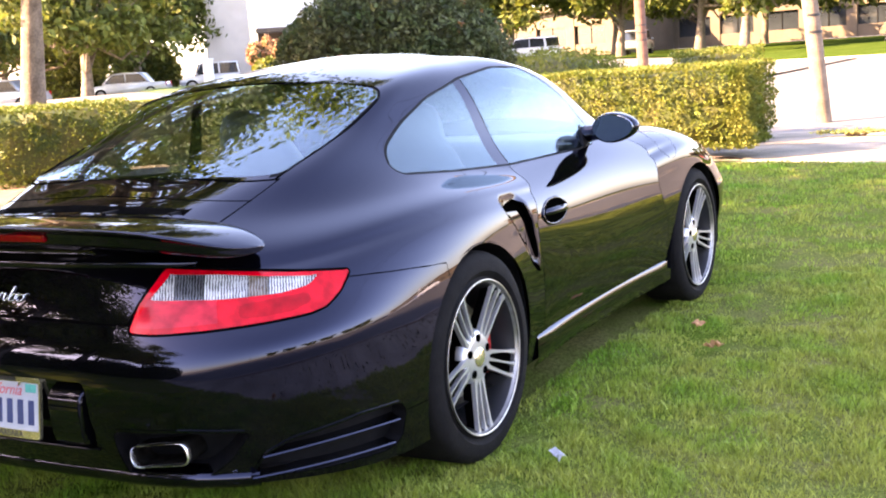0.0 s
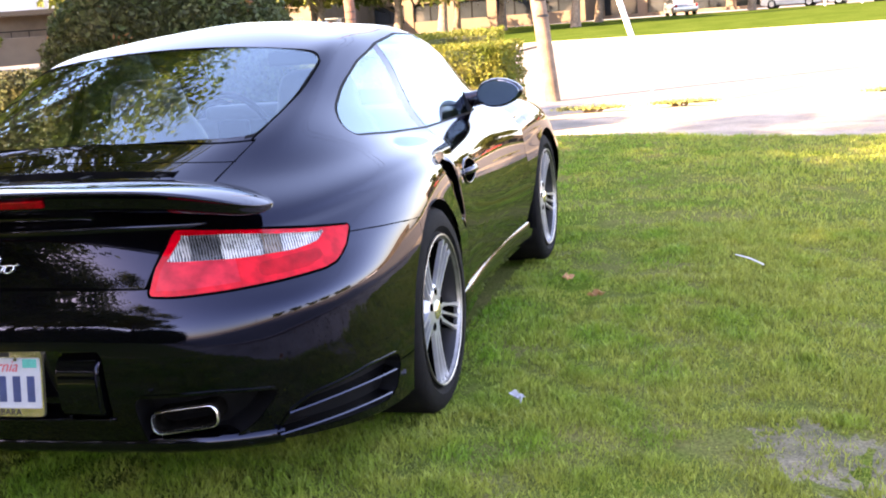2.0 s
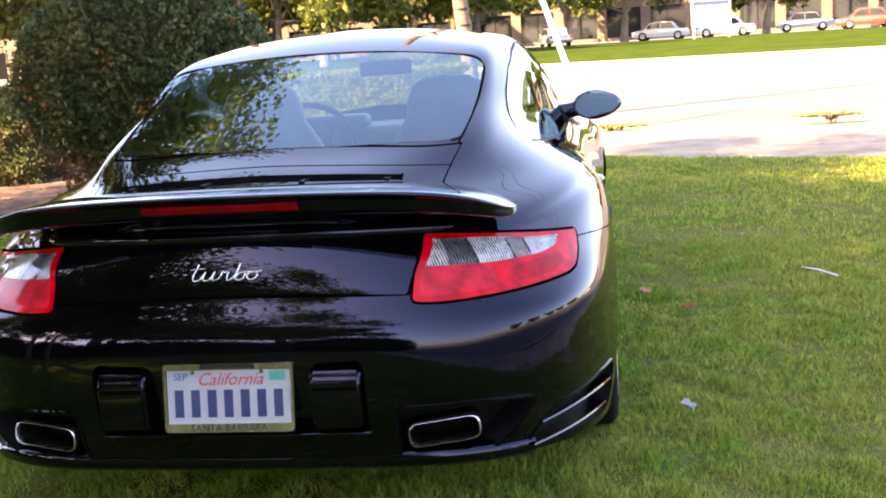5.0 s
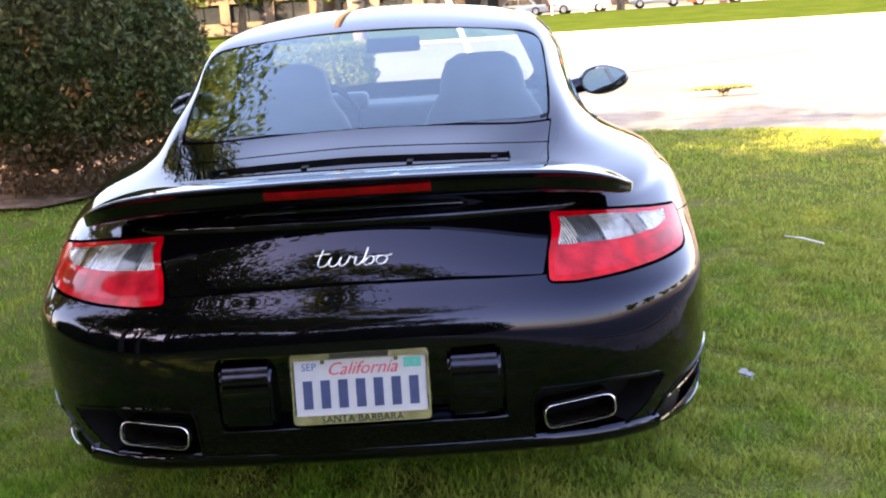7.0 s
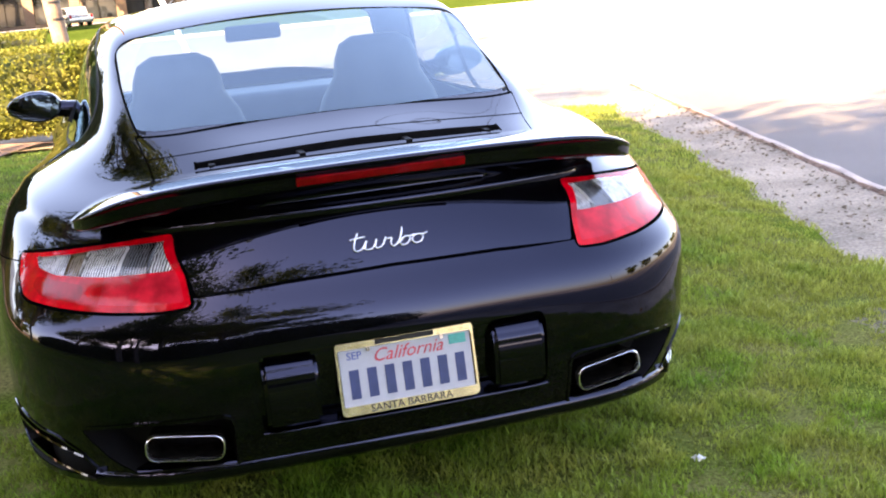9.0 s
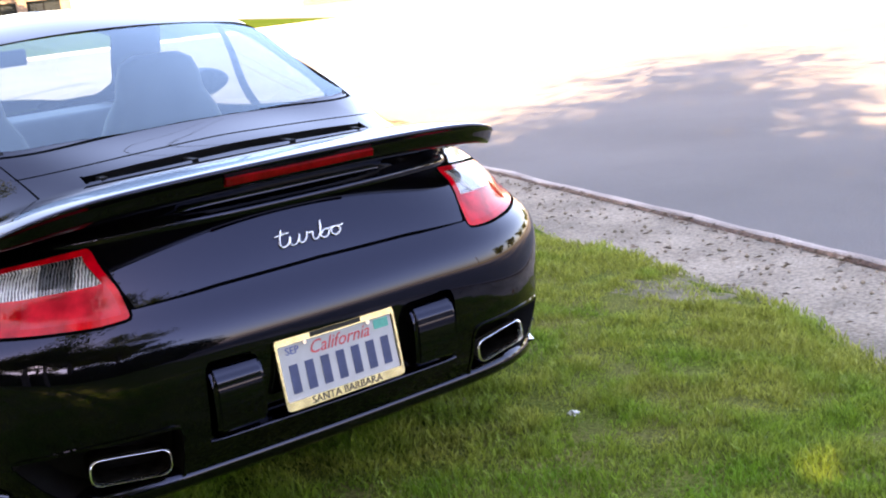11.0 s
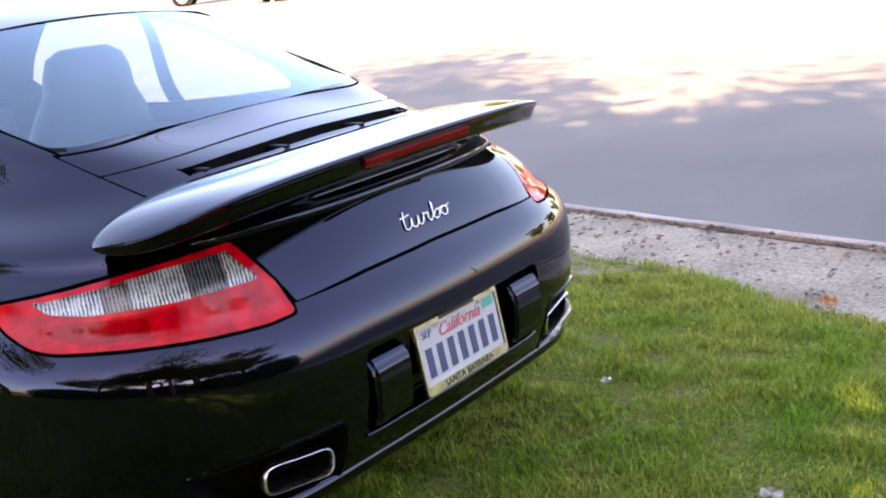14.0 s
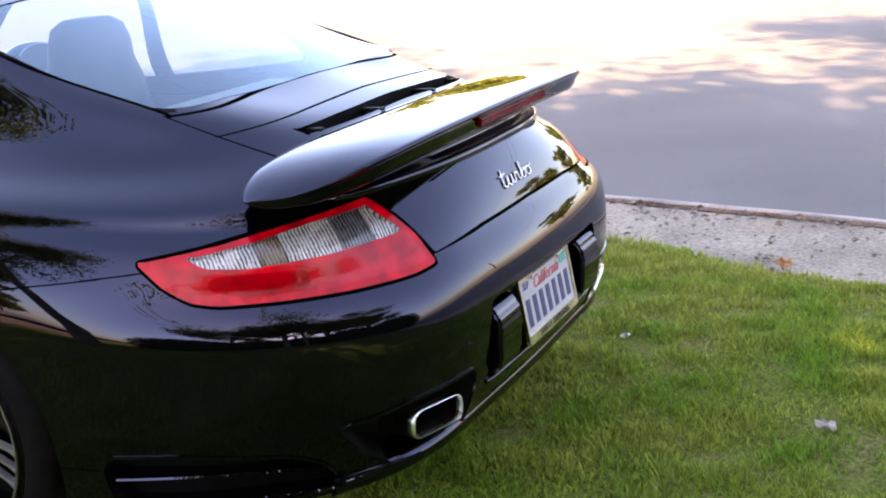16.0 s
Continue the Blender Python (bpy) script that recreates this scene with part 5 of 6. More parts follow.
# licence plate with its frame
plate = tagged(new("licence_plate"), "white licence plate in a brass-coloured frame")
plate.parent = car
PLATE = Matrix.Translation((0, -1.082, .424)) @ Matrix.Rotation(radians(-8), 4, "X")
plate.matrix_basis = PLATE
part("sheet", prism(rounded(((-.152, -.076), (.152, -.076), (.152, .076), (-.152, .076)), .008, 3), .003), WHITE, plate)
outer, inner = rounded(((-.160, -.083), (.160, -.083), (.160, .083), (-.160, .083)), .012, 4), rounded(((-.1545, -.062), (.1545, -.062), (.1545, .066), (-.1545, .066)), .006, 4)
bm = bmesh.new()
rings = [[bm.verts.new((x, y, z)) for x, z in o] for o, y in ((outer, .004), (outer, -.006), (inner, -.006), (inner, .0))]
for a, b in zip(rings, rings[1:]):
    for j in range(len(a)):
        bm.faces.new((a[j], a[(j + 1) % len(a)], b[(j + 1) % len(b)], b[j]))
part("plate_frame", bm, GOLD, plate, "brass-coloured plate frame", smooth=30)
FLAT = Matrix.Translation((0, -.0025, 0)) @ Matrix.Rotation(radians(90), 4, "X")
for k in range(7):
    part("character_bar", box_bm((.022, .001, .066), (-.123 + .041 * k, -.0024, -.014), .0), NAVY, plate)
lettering("California", .042, Matrix.Translation((.004, 0, .043)) @ FLAT, RED_INK, plate, "state_lettering", "red script lettering", .4)
lettering("SEP", .024, Matrix.Translation((-.118, 0, .050)) @ FLAT, BLUE_INK, plate, "month_lettering")
part("sticker", box_bm((.040, .001, .022), (.122, -.0024, .051)), TEAL, plate, "teal registration sticker")
lettering("SANTA BARBARA", .0245, Matrix.Translation((0, -.0042, -.0728)) @ FLAT, INK, plate, "frame_lettering")
part("name_bar", box_bm((.135, .001, .011), (0, -.0065, .0745)), INK, plate)
for x in (-.085, .085):
    part("screw", lathe([(-.004, .001), (-.004, .005), (.002, .006), (.002, .001)], 10, "y", (x, -.004, .062)), CHROME, plate)

for s in (1, -1):
    # rubber-edged bumper pads beside the plate
    pad = bmesh.new()
    ends = [[pad.verts.new((s * .264 + dx, y, z)) for y, z in ((-1.03, .504), (-1.074, .497), (-1.097, .474), (-1.104, .450), (-1.098, .360), (-1.086, .340), (-1.03, .334))] for dx in (-.061, .061)]
    for j in range(6):
        pad.faces.new((ends[0][j], ends[0][j + 1], ends[1][j + 1], ends[1][j]))
    pad.faces.new(ends[0][::-1])
    pad.faces.new(ends[1])
    bmesh.ops.recalc_face_normals(pad, faces=pad.faces[:])
    bmesh.ops.bevel(pad, geom=pad.edges[:], offset=.009, segments=3, affect="EDGES", clamp_overlap=True)
    part("bumper_pad", pad, PAINT, car, smooth=60)
    # oval tailpipe with a bright rim
    pipe = new("exhaust_pipe")
    pipe.parent = car
    pipe.matrix_basis = Matrix.Translation((s * .506, -1.022, .314)) @ Matrix.Rotation(radians(s * 9), 4, "Z") @ Matrix.Rotation(radians(-s * 6), 4, "Y")
    tagged(pipe, "oval chrome exhaust tip")
    o = rounded(((-.088, -.031), (.088, -.031), (.088, .031), (-.088, .031)), .027, 6)
    bm = bmesh.new()
    rows = [[bm.verts.new((x * k, y, z * k2)) for x, z in o] for y, k, k2 in ((.010, .985, .97), (.005, 1.0, 1.0), (-.004, .998, .994), (-.009, .985, .965), (-.010, .965, .915), (-.007, .945, .870), (.006, .935, .850))]
    for a, b in zip(rows, rows[1:]):
        for j in range(len(o)):
            bm.faces.new((a[j], a[(j + 1) % len(o)], b[(j + 1) % len(o)], b[j]))
    part("pipe_rim", bm, STEEL, pipe, "bright chrome rim", smooth=50)
    bm = bmesh.new()
    rows = [[bm.verts.new((x * k, y, z * k2)) for x, z in o] for y, k, k2 in ((.006, .935, .850), (.14, .86, .70))]
    for j in range(len(o)):
        bm.faces.new((rows[0][j], rows[0][(j + 1) % len(o)], rows[1][(j + 1) % len(o)], rows[1][j]))
    bm.faces.new(rows[1])
    part("pipe_inside", bm, SOOT, pipe, smooth=50)
    bm = bmesh.new()
    rows = [[bm.verts.new((x * k, y, z * k2)) for x, z in o] for y, k, k2 in ((.009, .984, .968), (.10, .96, .94))]
    for j in range(len(o)):
        bm.faces.new((rows[0][j], rows[0][(j + 1) % len(o)], rows[1][(j + 1) % len(o)], rows[1][j]))
    part("pipe_sleeve", bm, SOOT, pipe, "sooty dark pipe behind the rim", smooth=50)
    # blades in the vent behind the rear wheel
    for (a, b, c) in (((.722, -.888, .287), (.818, -.70, .286), (.888, -.488, .280)), ((.70, -.910, .236), (.80, -.71, .224), (.872, -.496, .214))):
        bm = bmesh.new()
        rows = []
        for t in (k / 8 for k in range(9)):
            p = (1 - t) ** 2 * Vector(a) + 2 * t * (1 - t) * (Vector(b) * 2 - (Vector(a) + Vector(c)) / 2) + t ** 2 * Vector(c)
            out = Vector((.85, -.5, 0)).normalized()
            rows.append([bm.verts.new(Vector((s * q.x, q.y, q.z))) for q in (p + out * .012 + Vector((0, 0, .004)), p + out * .014, p - out * .05 - Vector((0, 0, .004)), p - out * .05 + Vector((0, 0, .010)))])
        for p, q in zip(rows, rows[1:]):
            for j in range(4):
                bm.faces.new((p[j], p[(j + 1) % 4], q[(j + 1) % 4], q[j]))
        bm.faces.new(rows[0])
        bm.faces.new(rows[-1][::-1])
        part("vent_blade", bm, PAINT, car, smooth=40)
    # door mirror
    mir = new("door_mirror")
    mir.parent = car
    tagged(mir, "black door mirror")
    bm = bmesh.new()
    bmesh.ops.create_uvsphere(bm, u_segments=32, v_segments=20, radius=1.0)
    for v in bm.verts:
        x, y, z = v.co
        y = max(y, -0.34) * (1 - 0.25 * max(x * s, 0))
        taper = (1 - 0.16 * (x * s)) * (1 - 0.06 * x * x)
        v.co = (s * .866 + x * .104, 1.325 + y * .098 - s * x * .018, .930 + z * .061 * taper + .004 * x * s)
    part("housing", bm, PAINT, mir, smooth=50)
    bm = bmesh.new()
    rim, face = [], []
    for a in np.linspace(0, 2 * math.pi, 48, endpoint=False):
        x, z = math.cos(a), math.sin(a) * (1 - .16 * s * math.cos(a))
        rim.append(bm.verts.new((s * .866 + .094 * x, 1.2895 - s * .017 * x, .930 + .0545 * z + .004 * s * x)))
        face.append(bm.verts.new((s * .866 + .089 * x, 1.2875 - s * .017 * x, .930 + .0505 * z + .004 * s * x)))
    for k in range(48):
        bm.faces.new((rim[k], rim[(k + 1) % 48], face[(k + 1) % 48], face[k]))
    bm.faces.new(face)
    part("mirror_glass", bm, MIRROR, mir)
    bm = bmesh.new()
    rows = []
    for c, wide, tall in (((.700, 1.352, .900), .048, .036), ((.742, 1.350, .906), .042, .034), ((.785, 1.345, .914), .036, .033), ((.830, 1.338, .922), .036, .037)):
        rows.append([bm.verts.new((s * c[0], c[1] + wide * math.cos(a), c[2] + tall * math.sin(a))) for a in np.linspace(0, 2 * math.pi, 16, endpoint=False)])
    for a, b in zip(rows, rows[1:]):
        for k in range(16):
            bm.faces.new((a[k], a[(k + 1) % 16], b[(k + 1) % 16], b[k]))
    bm.faces.new(rows[0])
    part("foot", bm, PAINT, mir, smooth=60)
    # black corner piece of the door window that carries the mirror
    bm = bmesh.new()
    corner = [(1.262, .866), (1.31, .861), (1.375, .867), (1.408, .890), (1.375, .938), (1.345, .972), (1.322, .945), (1.292, .900)]
    sheets = [[bm.verts.new((s * (.746 - (z - .866) * .50 - (y - 1.262) * .10 + d), y, z)) for y, z in corner] for d in (.006, -.012)]
    bm.faces.new(sheets[0])
    bm.faces.new(sheets[1][::-1])
    for k in range(8):
        bm.faces.new((sheets[0][k], sheets[1][k], sheets[1][(k + 1) % 8], sheets[0][(k + 1) % 8]))
    part("corner_piece", bm, TRIM, mir)
    # door handle in its dish; a raised black disc stands in for the shaded hollow
    grip = new("door_handle")
    grip.parent = car
    tagged(grip, "black door handle")
    side = np.array([side_x(.695 + .115 * math.cos(a), .687 + .045 * math.sin(a)) for a in np.linspace(0, 2 * math.pi, 32, endpoint=False)])
    ring = [(side[k] * s, .695 + .115 * math.cos(a), .687 + .045 * math.sin(a)) for k, a in enumerate(np.linspace(0, 2 * math.pi, 32, endpoint=False))]
    part("dish_rim", tube(ring + ring[:1], .0055, 8, caps=False), PAINT, grip, smooth=60)
    bm = bmesh.new()
    mid = bm.verts.new((s * (side.mean() + .007), .695, .687))
    edge = [bm.verts.new((p[0] + s * .004, p[1], p[2])) for p in ring]
    for k in range(32):
        bm.faces.new((edge[k], edge[(k + 1) % 32], mid))
    part("dish", bm, GAP, grip, smooth=60)
    x = float(side.mean())
    part("pull", tube([(s * (x - .004), .588, .690), (s * (x + .012), .625, .692), (s * (x + .020), .695, .692), (s * (x + .012), .765, .690), (s * (x - .004), .802, .688)], [.010, .013, .014, .013, .010], 10), PAINT, grip, smooth=60)
    # sill skirt below the door
    bm = bmesh.new()
    rows = []
    for y in np.linspace(.47, 1.975, 24):
        e = min(1, (y - .47) / .1, (1.975 - y) / .1)
        x = float(scatter(np.array([6.0 + (y - .5) / .6 if y < 1.1 else 7 + (y - 1.1) / .6]), np.array([0.55]))[0, 0])
        rows.append([bm.verts.new((s * (x + dx * (0.4 + .6 * e)), y, z)) for dx, z in ((-.03, .285), (.004, .278), (.014, .266), (.012, .225), (.004, .178), (-.05, .155))])
    for p, q in zip(rows, rows[1:]):
        for j in range(5):
            bm.faces.new((p[j], p[j + 1], q[j + 1], q[j]))
    part("sill_skirt", bm, PAINT, car, smooth=60)
# dividers in the engine lid's air slot
for u in (-1.55, -.52, .52, 1.55):
    a, b = (scatter(np.array([abs(u)]), np.array([v]))[0] * (1 if u > 0 else -1, 1, 1) for v in (6.13, 6.29))
    part("slot_divider", box_bm((.016, float(b[1] - a[1]) + .004, .022), tuple((a + b) / 2 - np.array((0, 0, .014))), .002), PLASTIC, car)
# lower lip of the rear bumper
bm = bmesh.new()
rows = []
for u in np.linspace(-2.7, 2.7, 61):
    p = scatter(np.array([abs(u)]), np.array([0.0]))[0] * (1 if u >= 0 else -1, 1, 1)
    q = scatter(np.array([abs(u) + .01]), np.array([0.0]))[0]
    out = Vector((p[0] * 0.9, p[1] - .0, 0)).normalized()
    rows.append([bm.verts.new(Vector(p) + out * a + Vector((0, 0, b))) for a, b in ((-.04, .045), (.008, .040), (.020, .026), (.019, .006), (-.002, -.010), (-.12, -.006))])
for a, b in zip(rows, rows[1:]):
    for j in range(5):
        bm.faces.new((a[j], a[j + 1], b[j + 1], b[j]))
part("bumper_lip", bm, PAINT, car, smooth=60)

# ledge along the foot of the plate's recess
ledge = [(x, float(np.interp(abs(x), [0, .30, .57], [-1.070, -1.063, -1.017])) - .004, .3235) for x in np.linspace(-.335, .335, 25)]
part("recess_ledge", tube(ledge, .0055, 8), PAINT, car, smooth=60)

# raised rubber seal round the rear window
def on_roof(x, y):
    """The body point above (x, y), on the rear window's side of the roof."""
    us, vs = np.meshgrid(np.linspace(0, 4.6, 93), np.linspace(6.4, 10, 91))
    us, vs = us.ravel(), vs.ravel()
    p = scatter(us, vs)
    k = int(np.argmin(np.hypot(p[:, 0] - x, p[:, 1] - y)))
    u, v = us[k], vs[k]
    for _ in range(4):
        q = scatter(np.array([u, u + .01, u]), np.array([v, v, v + .01]))
        jac = np.stack([(q[1] - q[0])[:2], (q[2] - q[0])[:2]], 1) / .01
        step = np.linalg.lstsq(jac, np.array((x, y)) - q[0][:2], rcond=None)[0]
        u, v = u + float(np.clip(step[0], -.1, .1)), v + float(np.clip(step[1], -.1, .1))
        u = max(u, 0.0)
    return scatter(np.array([u]), np.array([v]))[0]


half = [on_roof(x, y) for x, y in ((0, .153), (.24, .153), (.44, .153), (.500, .146), (.529, .10), (.530, -.05), (.527, -.17), (.520, -.29), (.508, -.40), (.503, -.44))]
loop = [p * (-1, 1, 1) for p in half[:0:-1]] + half
part("window_seal", tube([tuple(p + np.array((0, 0, .001))) for p in smooth_path(loop, 5)], .0024, 8), GAP, car, "black rubber seal round the rear window", smooth=60)

# ---- cabin ----
cabin = new("cabin")
cabin.parent = car
bm = bmesh.new()
loop = [(-.62, -.25), (.62, -.25), (.70, .4), (.70, 1.6), (-.70, 1.6), (-.70, .4)]
low, high = [bm.verts.new((x, y, .33)) for x, y in loop], [bm.verts.new((x, y, .80)) for x, y in loop]
bm.faces.new(low)
for i in range(6):
    bm.faces.new((low[i], low[(i + 1) % 6], high[(i + 1) % 6], high[i]))
part("cabin_tub", bm, LEATHER, cabin)
part("rear_shelf", box_bm((1.04, .42, .04), (0, -.20, .86), .012), LEATHER, cabin)
part("dashboard", box_bm((1.28, .42, .16), (0, 1.62, .80), .05, segments=3), LEATHER, cabin, smooth=50)
part("instrument_hood", box_bm((.40, .14, .07), (-.34, 1.47, .90), .03, segments=3), LEATHER, cabin, smooth=50)
part("rear_view_mirror", box_bm((.22, .03, .062), (0, 1.20, 1.135), .014, segments=3), TRIM, cabin, smooth=50)
wheel = lathe([(-.014, .176), (0, .168), (.014, .176), (.014, .190), (0, .196), (-.014, .190)], 32, "y")
bmesh.ops.transform(wheel, matrix=Matrix.Translation((-.35, 1.28, .83)) @ Matrix.Rotation(radians(24), 4, "X"), verts=wheel.verts[:])
part("steering_wheel", wheel, TRIM, cabin, smooth=50)
part("steering_boss", box_bm((.15, .05, .12), (-.35, 1.30, .82), .02), TRIM, cabin, smooth=50)
for s in (1, -1):
    seat = new("seat")
    seat.parent = cabin
    tagged(seat, "grey leather bucket seat")
    bm = bmesh.new()
    rows = []
    for z, half, deep, y in ((.42, .20, .10, .66), (.60, .235, .13, .62), (.78, .24, .12, .585), (.90, .20, .09, .56), (.97, .155, .085, .55), (1.03, .145, .085, .545), (1.08, .125, .075, .545), (1.105, .08, .05, .545)):
        rows.append([bm.verts.new((s * .345 + half * math.copysign(abs(math.cos(a)) ** .7, math.cos(a)), y + deep * math.copysign(abs(math.sin(a)) ** .7, math.sin(a)), z)) for a in np.linspace(0, 2 * math.pi, 24, endpoint=False)])
    for a, b in zip(rows, rows[1:]):
        for j in range(24):
            bm.faces.new((a[j], a[(j + 1) % 24], b[(j + 1) % 24], b[j]))
    bm.faces.new(rows[0][::-1])
    bm.faces.new(rows[-1])
    part("seat_back", bm, LEATHER, seat, smooth=60)
    part("cushion", box_bm((.46, .48, .14), (s * .345, .90, .44), .05, segments=3), LEATHER, seat, smooth=50)


# ---- across the street ----
def far_line(x):
    return 49 - 0.22 * x


sheet("far_verge", GRASS_FAR, [[(x, far_line(x) + d, ROAD_Z + h) for x in np.linspace(-90, 27, 40)] for d, h in ((0, .02), (.3, .14), (3, .22), (12, .5), (30, .55), (44, .5), (46, -.2))], "mown green verge across the street", "lawn")
sheet("far_kerb", CONCRETE, [[(x, far_line(x) - .25 + d, ROAD_Z + h) for x in np.linspace(-90, 27, 30)] for d, h in ((0, 0), (0, .12), (.28, .13))], "concrete kerb across the street", "kerb")


def simple_vehicle(at, heading, length, width, height, paint, label, kind="saloon", cab=(.28, .74), group=""):
    """A parked vehicle: rounded lower body, cabin with glass, wheels, lamps."""
    name = {"saloon": "parked_car", "van": "parked_van"}[kind]
    v = tagged(new(name), label, "van" if kind == "van" else "car", group)
    v.matrix_basis = Matrix.Translation(at) @ Matrix.Rotation(radians(heading), 4, "Z")
    belt = height * (.60 if kind == "saloon" else .58)
    low = .24 if kind == "saloon" else .42
    # side outline of the lower body, y along the length
    outline = [(-length / 2, low + .12), (-length / 2 + .03, belt * .80), (-length / 2 + .12, belt * .96), (-length * .18, belt), (length * .2, belt), (length / 2 - .35, belt * .90), (length / 2 - .05, belt * .70), (length / 2, low + .12), (length / 2 - .1, low), (-length / 2 + .1, low)]
    turn = Matrix.Rotation(radians(90), 4, "Z")
    part("body", prism(rounded(outline, .10, 3), width, turn, bevel=.07), paint, v, smooth=50)
    y0, y1 = -length / 2 + length * cab[0], -length / 2 + length * cab[1]
    rake = .35 if kind == "saloon" else .22
    cabin_out = [(y0 - rake * (1 if kind == "saloon" else .1), belt - .02), (y0 + .1, height - .02), ((y0 + y1) / 2, height), (y1 - rake, height - .03), (y1 + rake * .8, belt - .02)]
    part("cabin", prism(rounded(cabin_out, .08, 3), width * .86, turn, bevel=.06), paint, v, smooth=50)
    mid = (y0 + y1) / 2 - .04
    lowz, top = belt + .04, height - .09
    for half in ([(y0 - rake * .55 if kind == "saloon" else y0 + .1, lowz), (y0 + .18, top), (mid - .04, top + .02), (mid - .04, lowz)], [(mid + .04, lowz), (mid + .04, top + .02), (y1 - rake - .03, top - .01), (y1 + rake * .45, lowz)]):
        part("side_window", prism(half, width * .875, turn), DARK_GLASS, v)
    part("front_glass", prism([(y1 - rake + .02, top), (y1 + rake * .62, lowz), (y1 + rake * .72, lowz), (y1 - rake + .12, top)], width * .74, turn), DARK_GLASS, v)
    part("rear_glass", prism([(y0 + .06, top), (y0 - rake * .70 if kind == "saloon" else y0 - .03, lowz), (y0 - rake * .60 if kind == "saloon" else y0 + .08, lowz), (y0 + .14, top)], width * .74, turn), DARK_GLASS, v)
    r = .33 if kind == "saloon" else .40
    for sx in (1, -1):
        for yy in (-length * .30, length * .31):
            w = new("wheel")
            w.parent = v
            w.location = (sx * (width / 2 - .10), yy, r)
            part("tyre", lathe([(-.11, r * .62), (-.11, r - .03), (-.09, r), (.09, r), (.11, r - .03), (.11, r * .62)], 24), RUBBER, w, smooth=40)
            part("rim", lathe([(-.10, .001), (-.10, r * .62), (.10, r * .62), (.10 - .03, r * .5), (.095, r * .2), (.095, .001)], 20), ALLOY, w, smooth=40)
            part("wheel_arch", lathe([(sx * -.02 - .10, .001), (sx * -.02 - .10, r + .07), (sx * -.02 + .112, r + .07), (sx * -.02 + .112, .001)], 24), PLASTIC, w)
        part("headlight", box_bm((.30, .10, .14), (sx * (width / 2 - .22), length / 2 - .06, belt * .74), .03), CLEAR_LENS, v)
        part("tail_light", box_bm((.16, .08, .22), (sx * (width / 2 - .12), -length / 2 + .05, belt * .82), .03), RED_LENS, v)
        part("side_mirror", box_bm((.16, .10, .12), (sx * (width / 2 + .06), y1 + .02, belt + .08), .03), paint, v)
    return v


CAR_WHITE = material("white car paint", (0.72, 0.73, 0.75), 0.25, coat=1.0, spread=0.03, scale=3)
CAR_SILVER = material("silver car paint", (0.50, 0.52, 0.55), 0.3, 0.5, coat=1.0, spread=0.04, scale=3)
CAR_RED = material("red car paint", (0.52, 0.06, 0.04), 0.25, coat=1.0, spread=0.06, scale=3)
CAR_DARK = material("dark blue car paint", (0.035, 0.04, 0.06), 0.25, coat=1.0, spread=0.1, scale=3)
LOT = "cars in the lot across the street"
far_z = ROAD_Z + .50
simple_vehicle((-3.4, 92, far_z), 15, 4.5, 1.8, 1.42, CAR_SILVER, "pale silver saloon parked across the street", group=LOT)
simple_vehicle((5.0, 92, far_z), 80, 4.5, 1.8, 1.40, CAR_WHITE, "white saloon parked across the street", group=LOT)
simple_vehicle((9.6, 88, far_z), 78, 4.4, 1.8, 1.42, CAR_WHITE, "white saloon parked behind the sign", group=LOT)
simple_vehicle((19.8, 88, far_z), 85, 4.5, 1.8, 1.45, CAR_RED, "red saloon parked across the street", group=LOT)
simple_vehicle((16.5, 96, far_z), 85, 4.5, 1.8, 1.45, CAR_SILVER, "grey saloon parked near the building", group=LOT)
simple_vehicle((-33.0, 73, 0.35), 76, 4.6, 1.85, 1.7, CAR_WHITE, "white van parked among the trees", "van", (.08, .72), LOT)
simple_vehicle((-26.4, 76, 0.30), 10, 4.6, 1.85, 1.75, CAR_SILVER, "pale van parked among the trees", "van", (.10, .78), LOT)
simple_vehicle((-44.2, 52.0, 0.13), 128, 3.9, 1.80, 1.74, CAR_SILVER, "pale silver van parked before the tower", "van", (.08, .72))
simple_vehicle((-45.2, 46.0, 0.13), 122, 4.5, 1.8, 1.45, CAR_SILVER, "pale blue-grey saloon in the parking lot")
simple_vehicle((-44, 36, 0.12), 120, 4.6, 1.8, 1.5, CAR_SILVER, "grey saloon behind the tree trunk")

# down the street
simple_vehicle((36.5, 38.0, ROAD_Z), 40, 5.4, 2.0, 2.3, CAR_WHITE, "white delivery van parked down the street", "van", (.05, .78))
simple_vehicle((33.2, 29.6, ROAD_Z), 60, 4.5, 1.8, 1.42, CAR_SILVER, "silver saloon parked down the street")
simple_vehicle((38.8, 28.6, ROAD_Z), 60, 4.5, 1.8, 1.45, CAR_DARK, "dark saloon parked down the street")
post = tagged(new("sign_post"), "pale steel sign post at the roadside", "post")
post.location = (28.3, 26.9, ROAD_Z)
part("shaft", tube([(0, 0, -.1), (0, 0, 2.6)], .045, 10), SIGN, post, smooth=60)
part("plate", box_bm((.45, .02, .6), (0, -.05, 2.35), .005), SIGN, post)

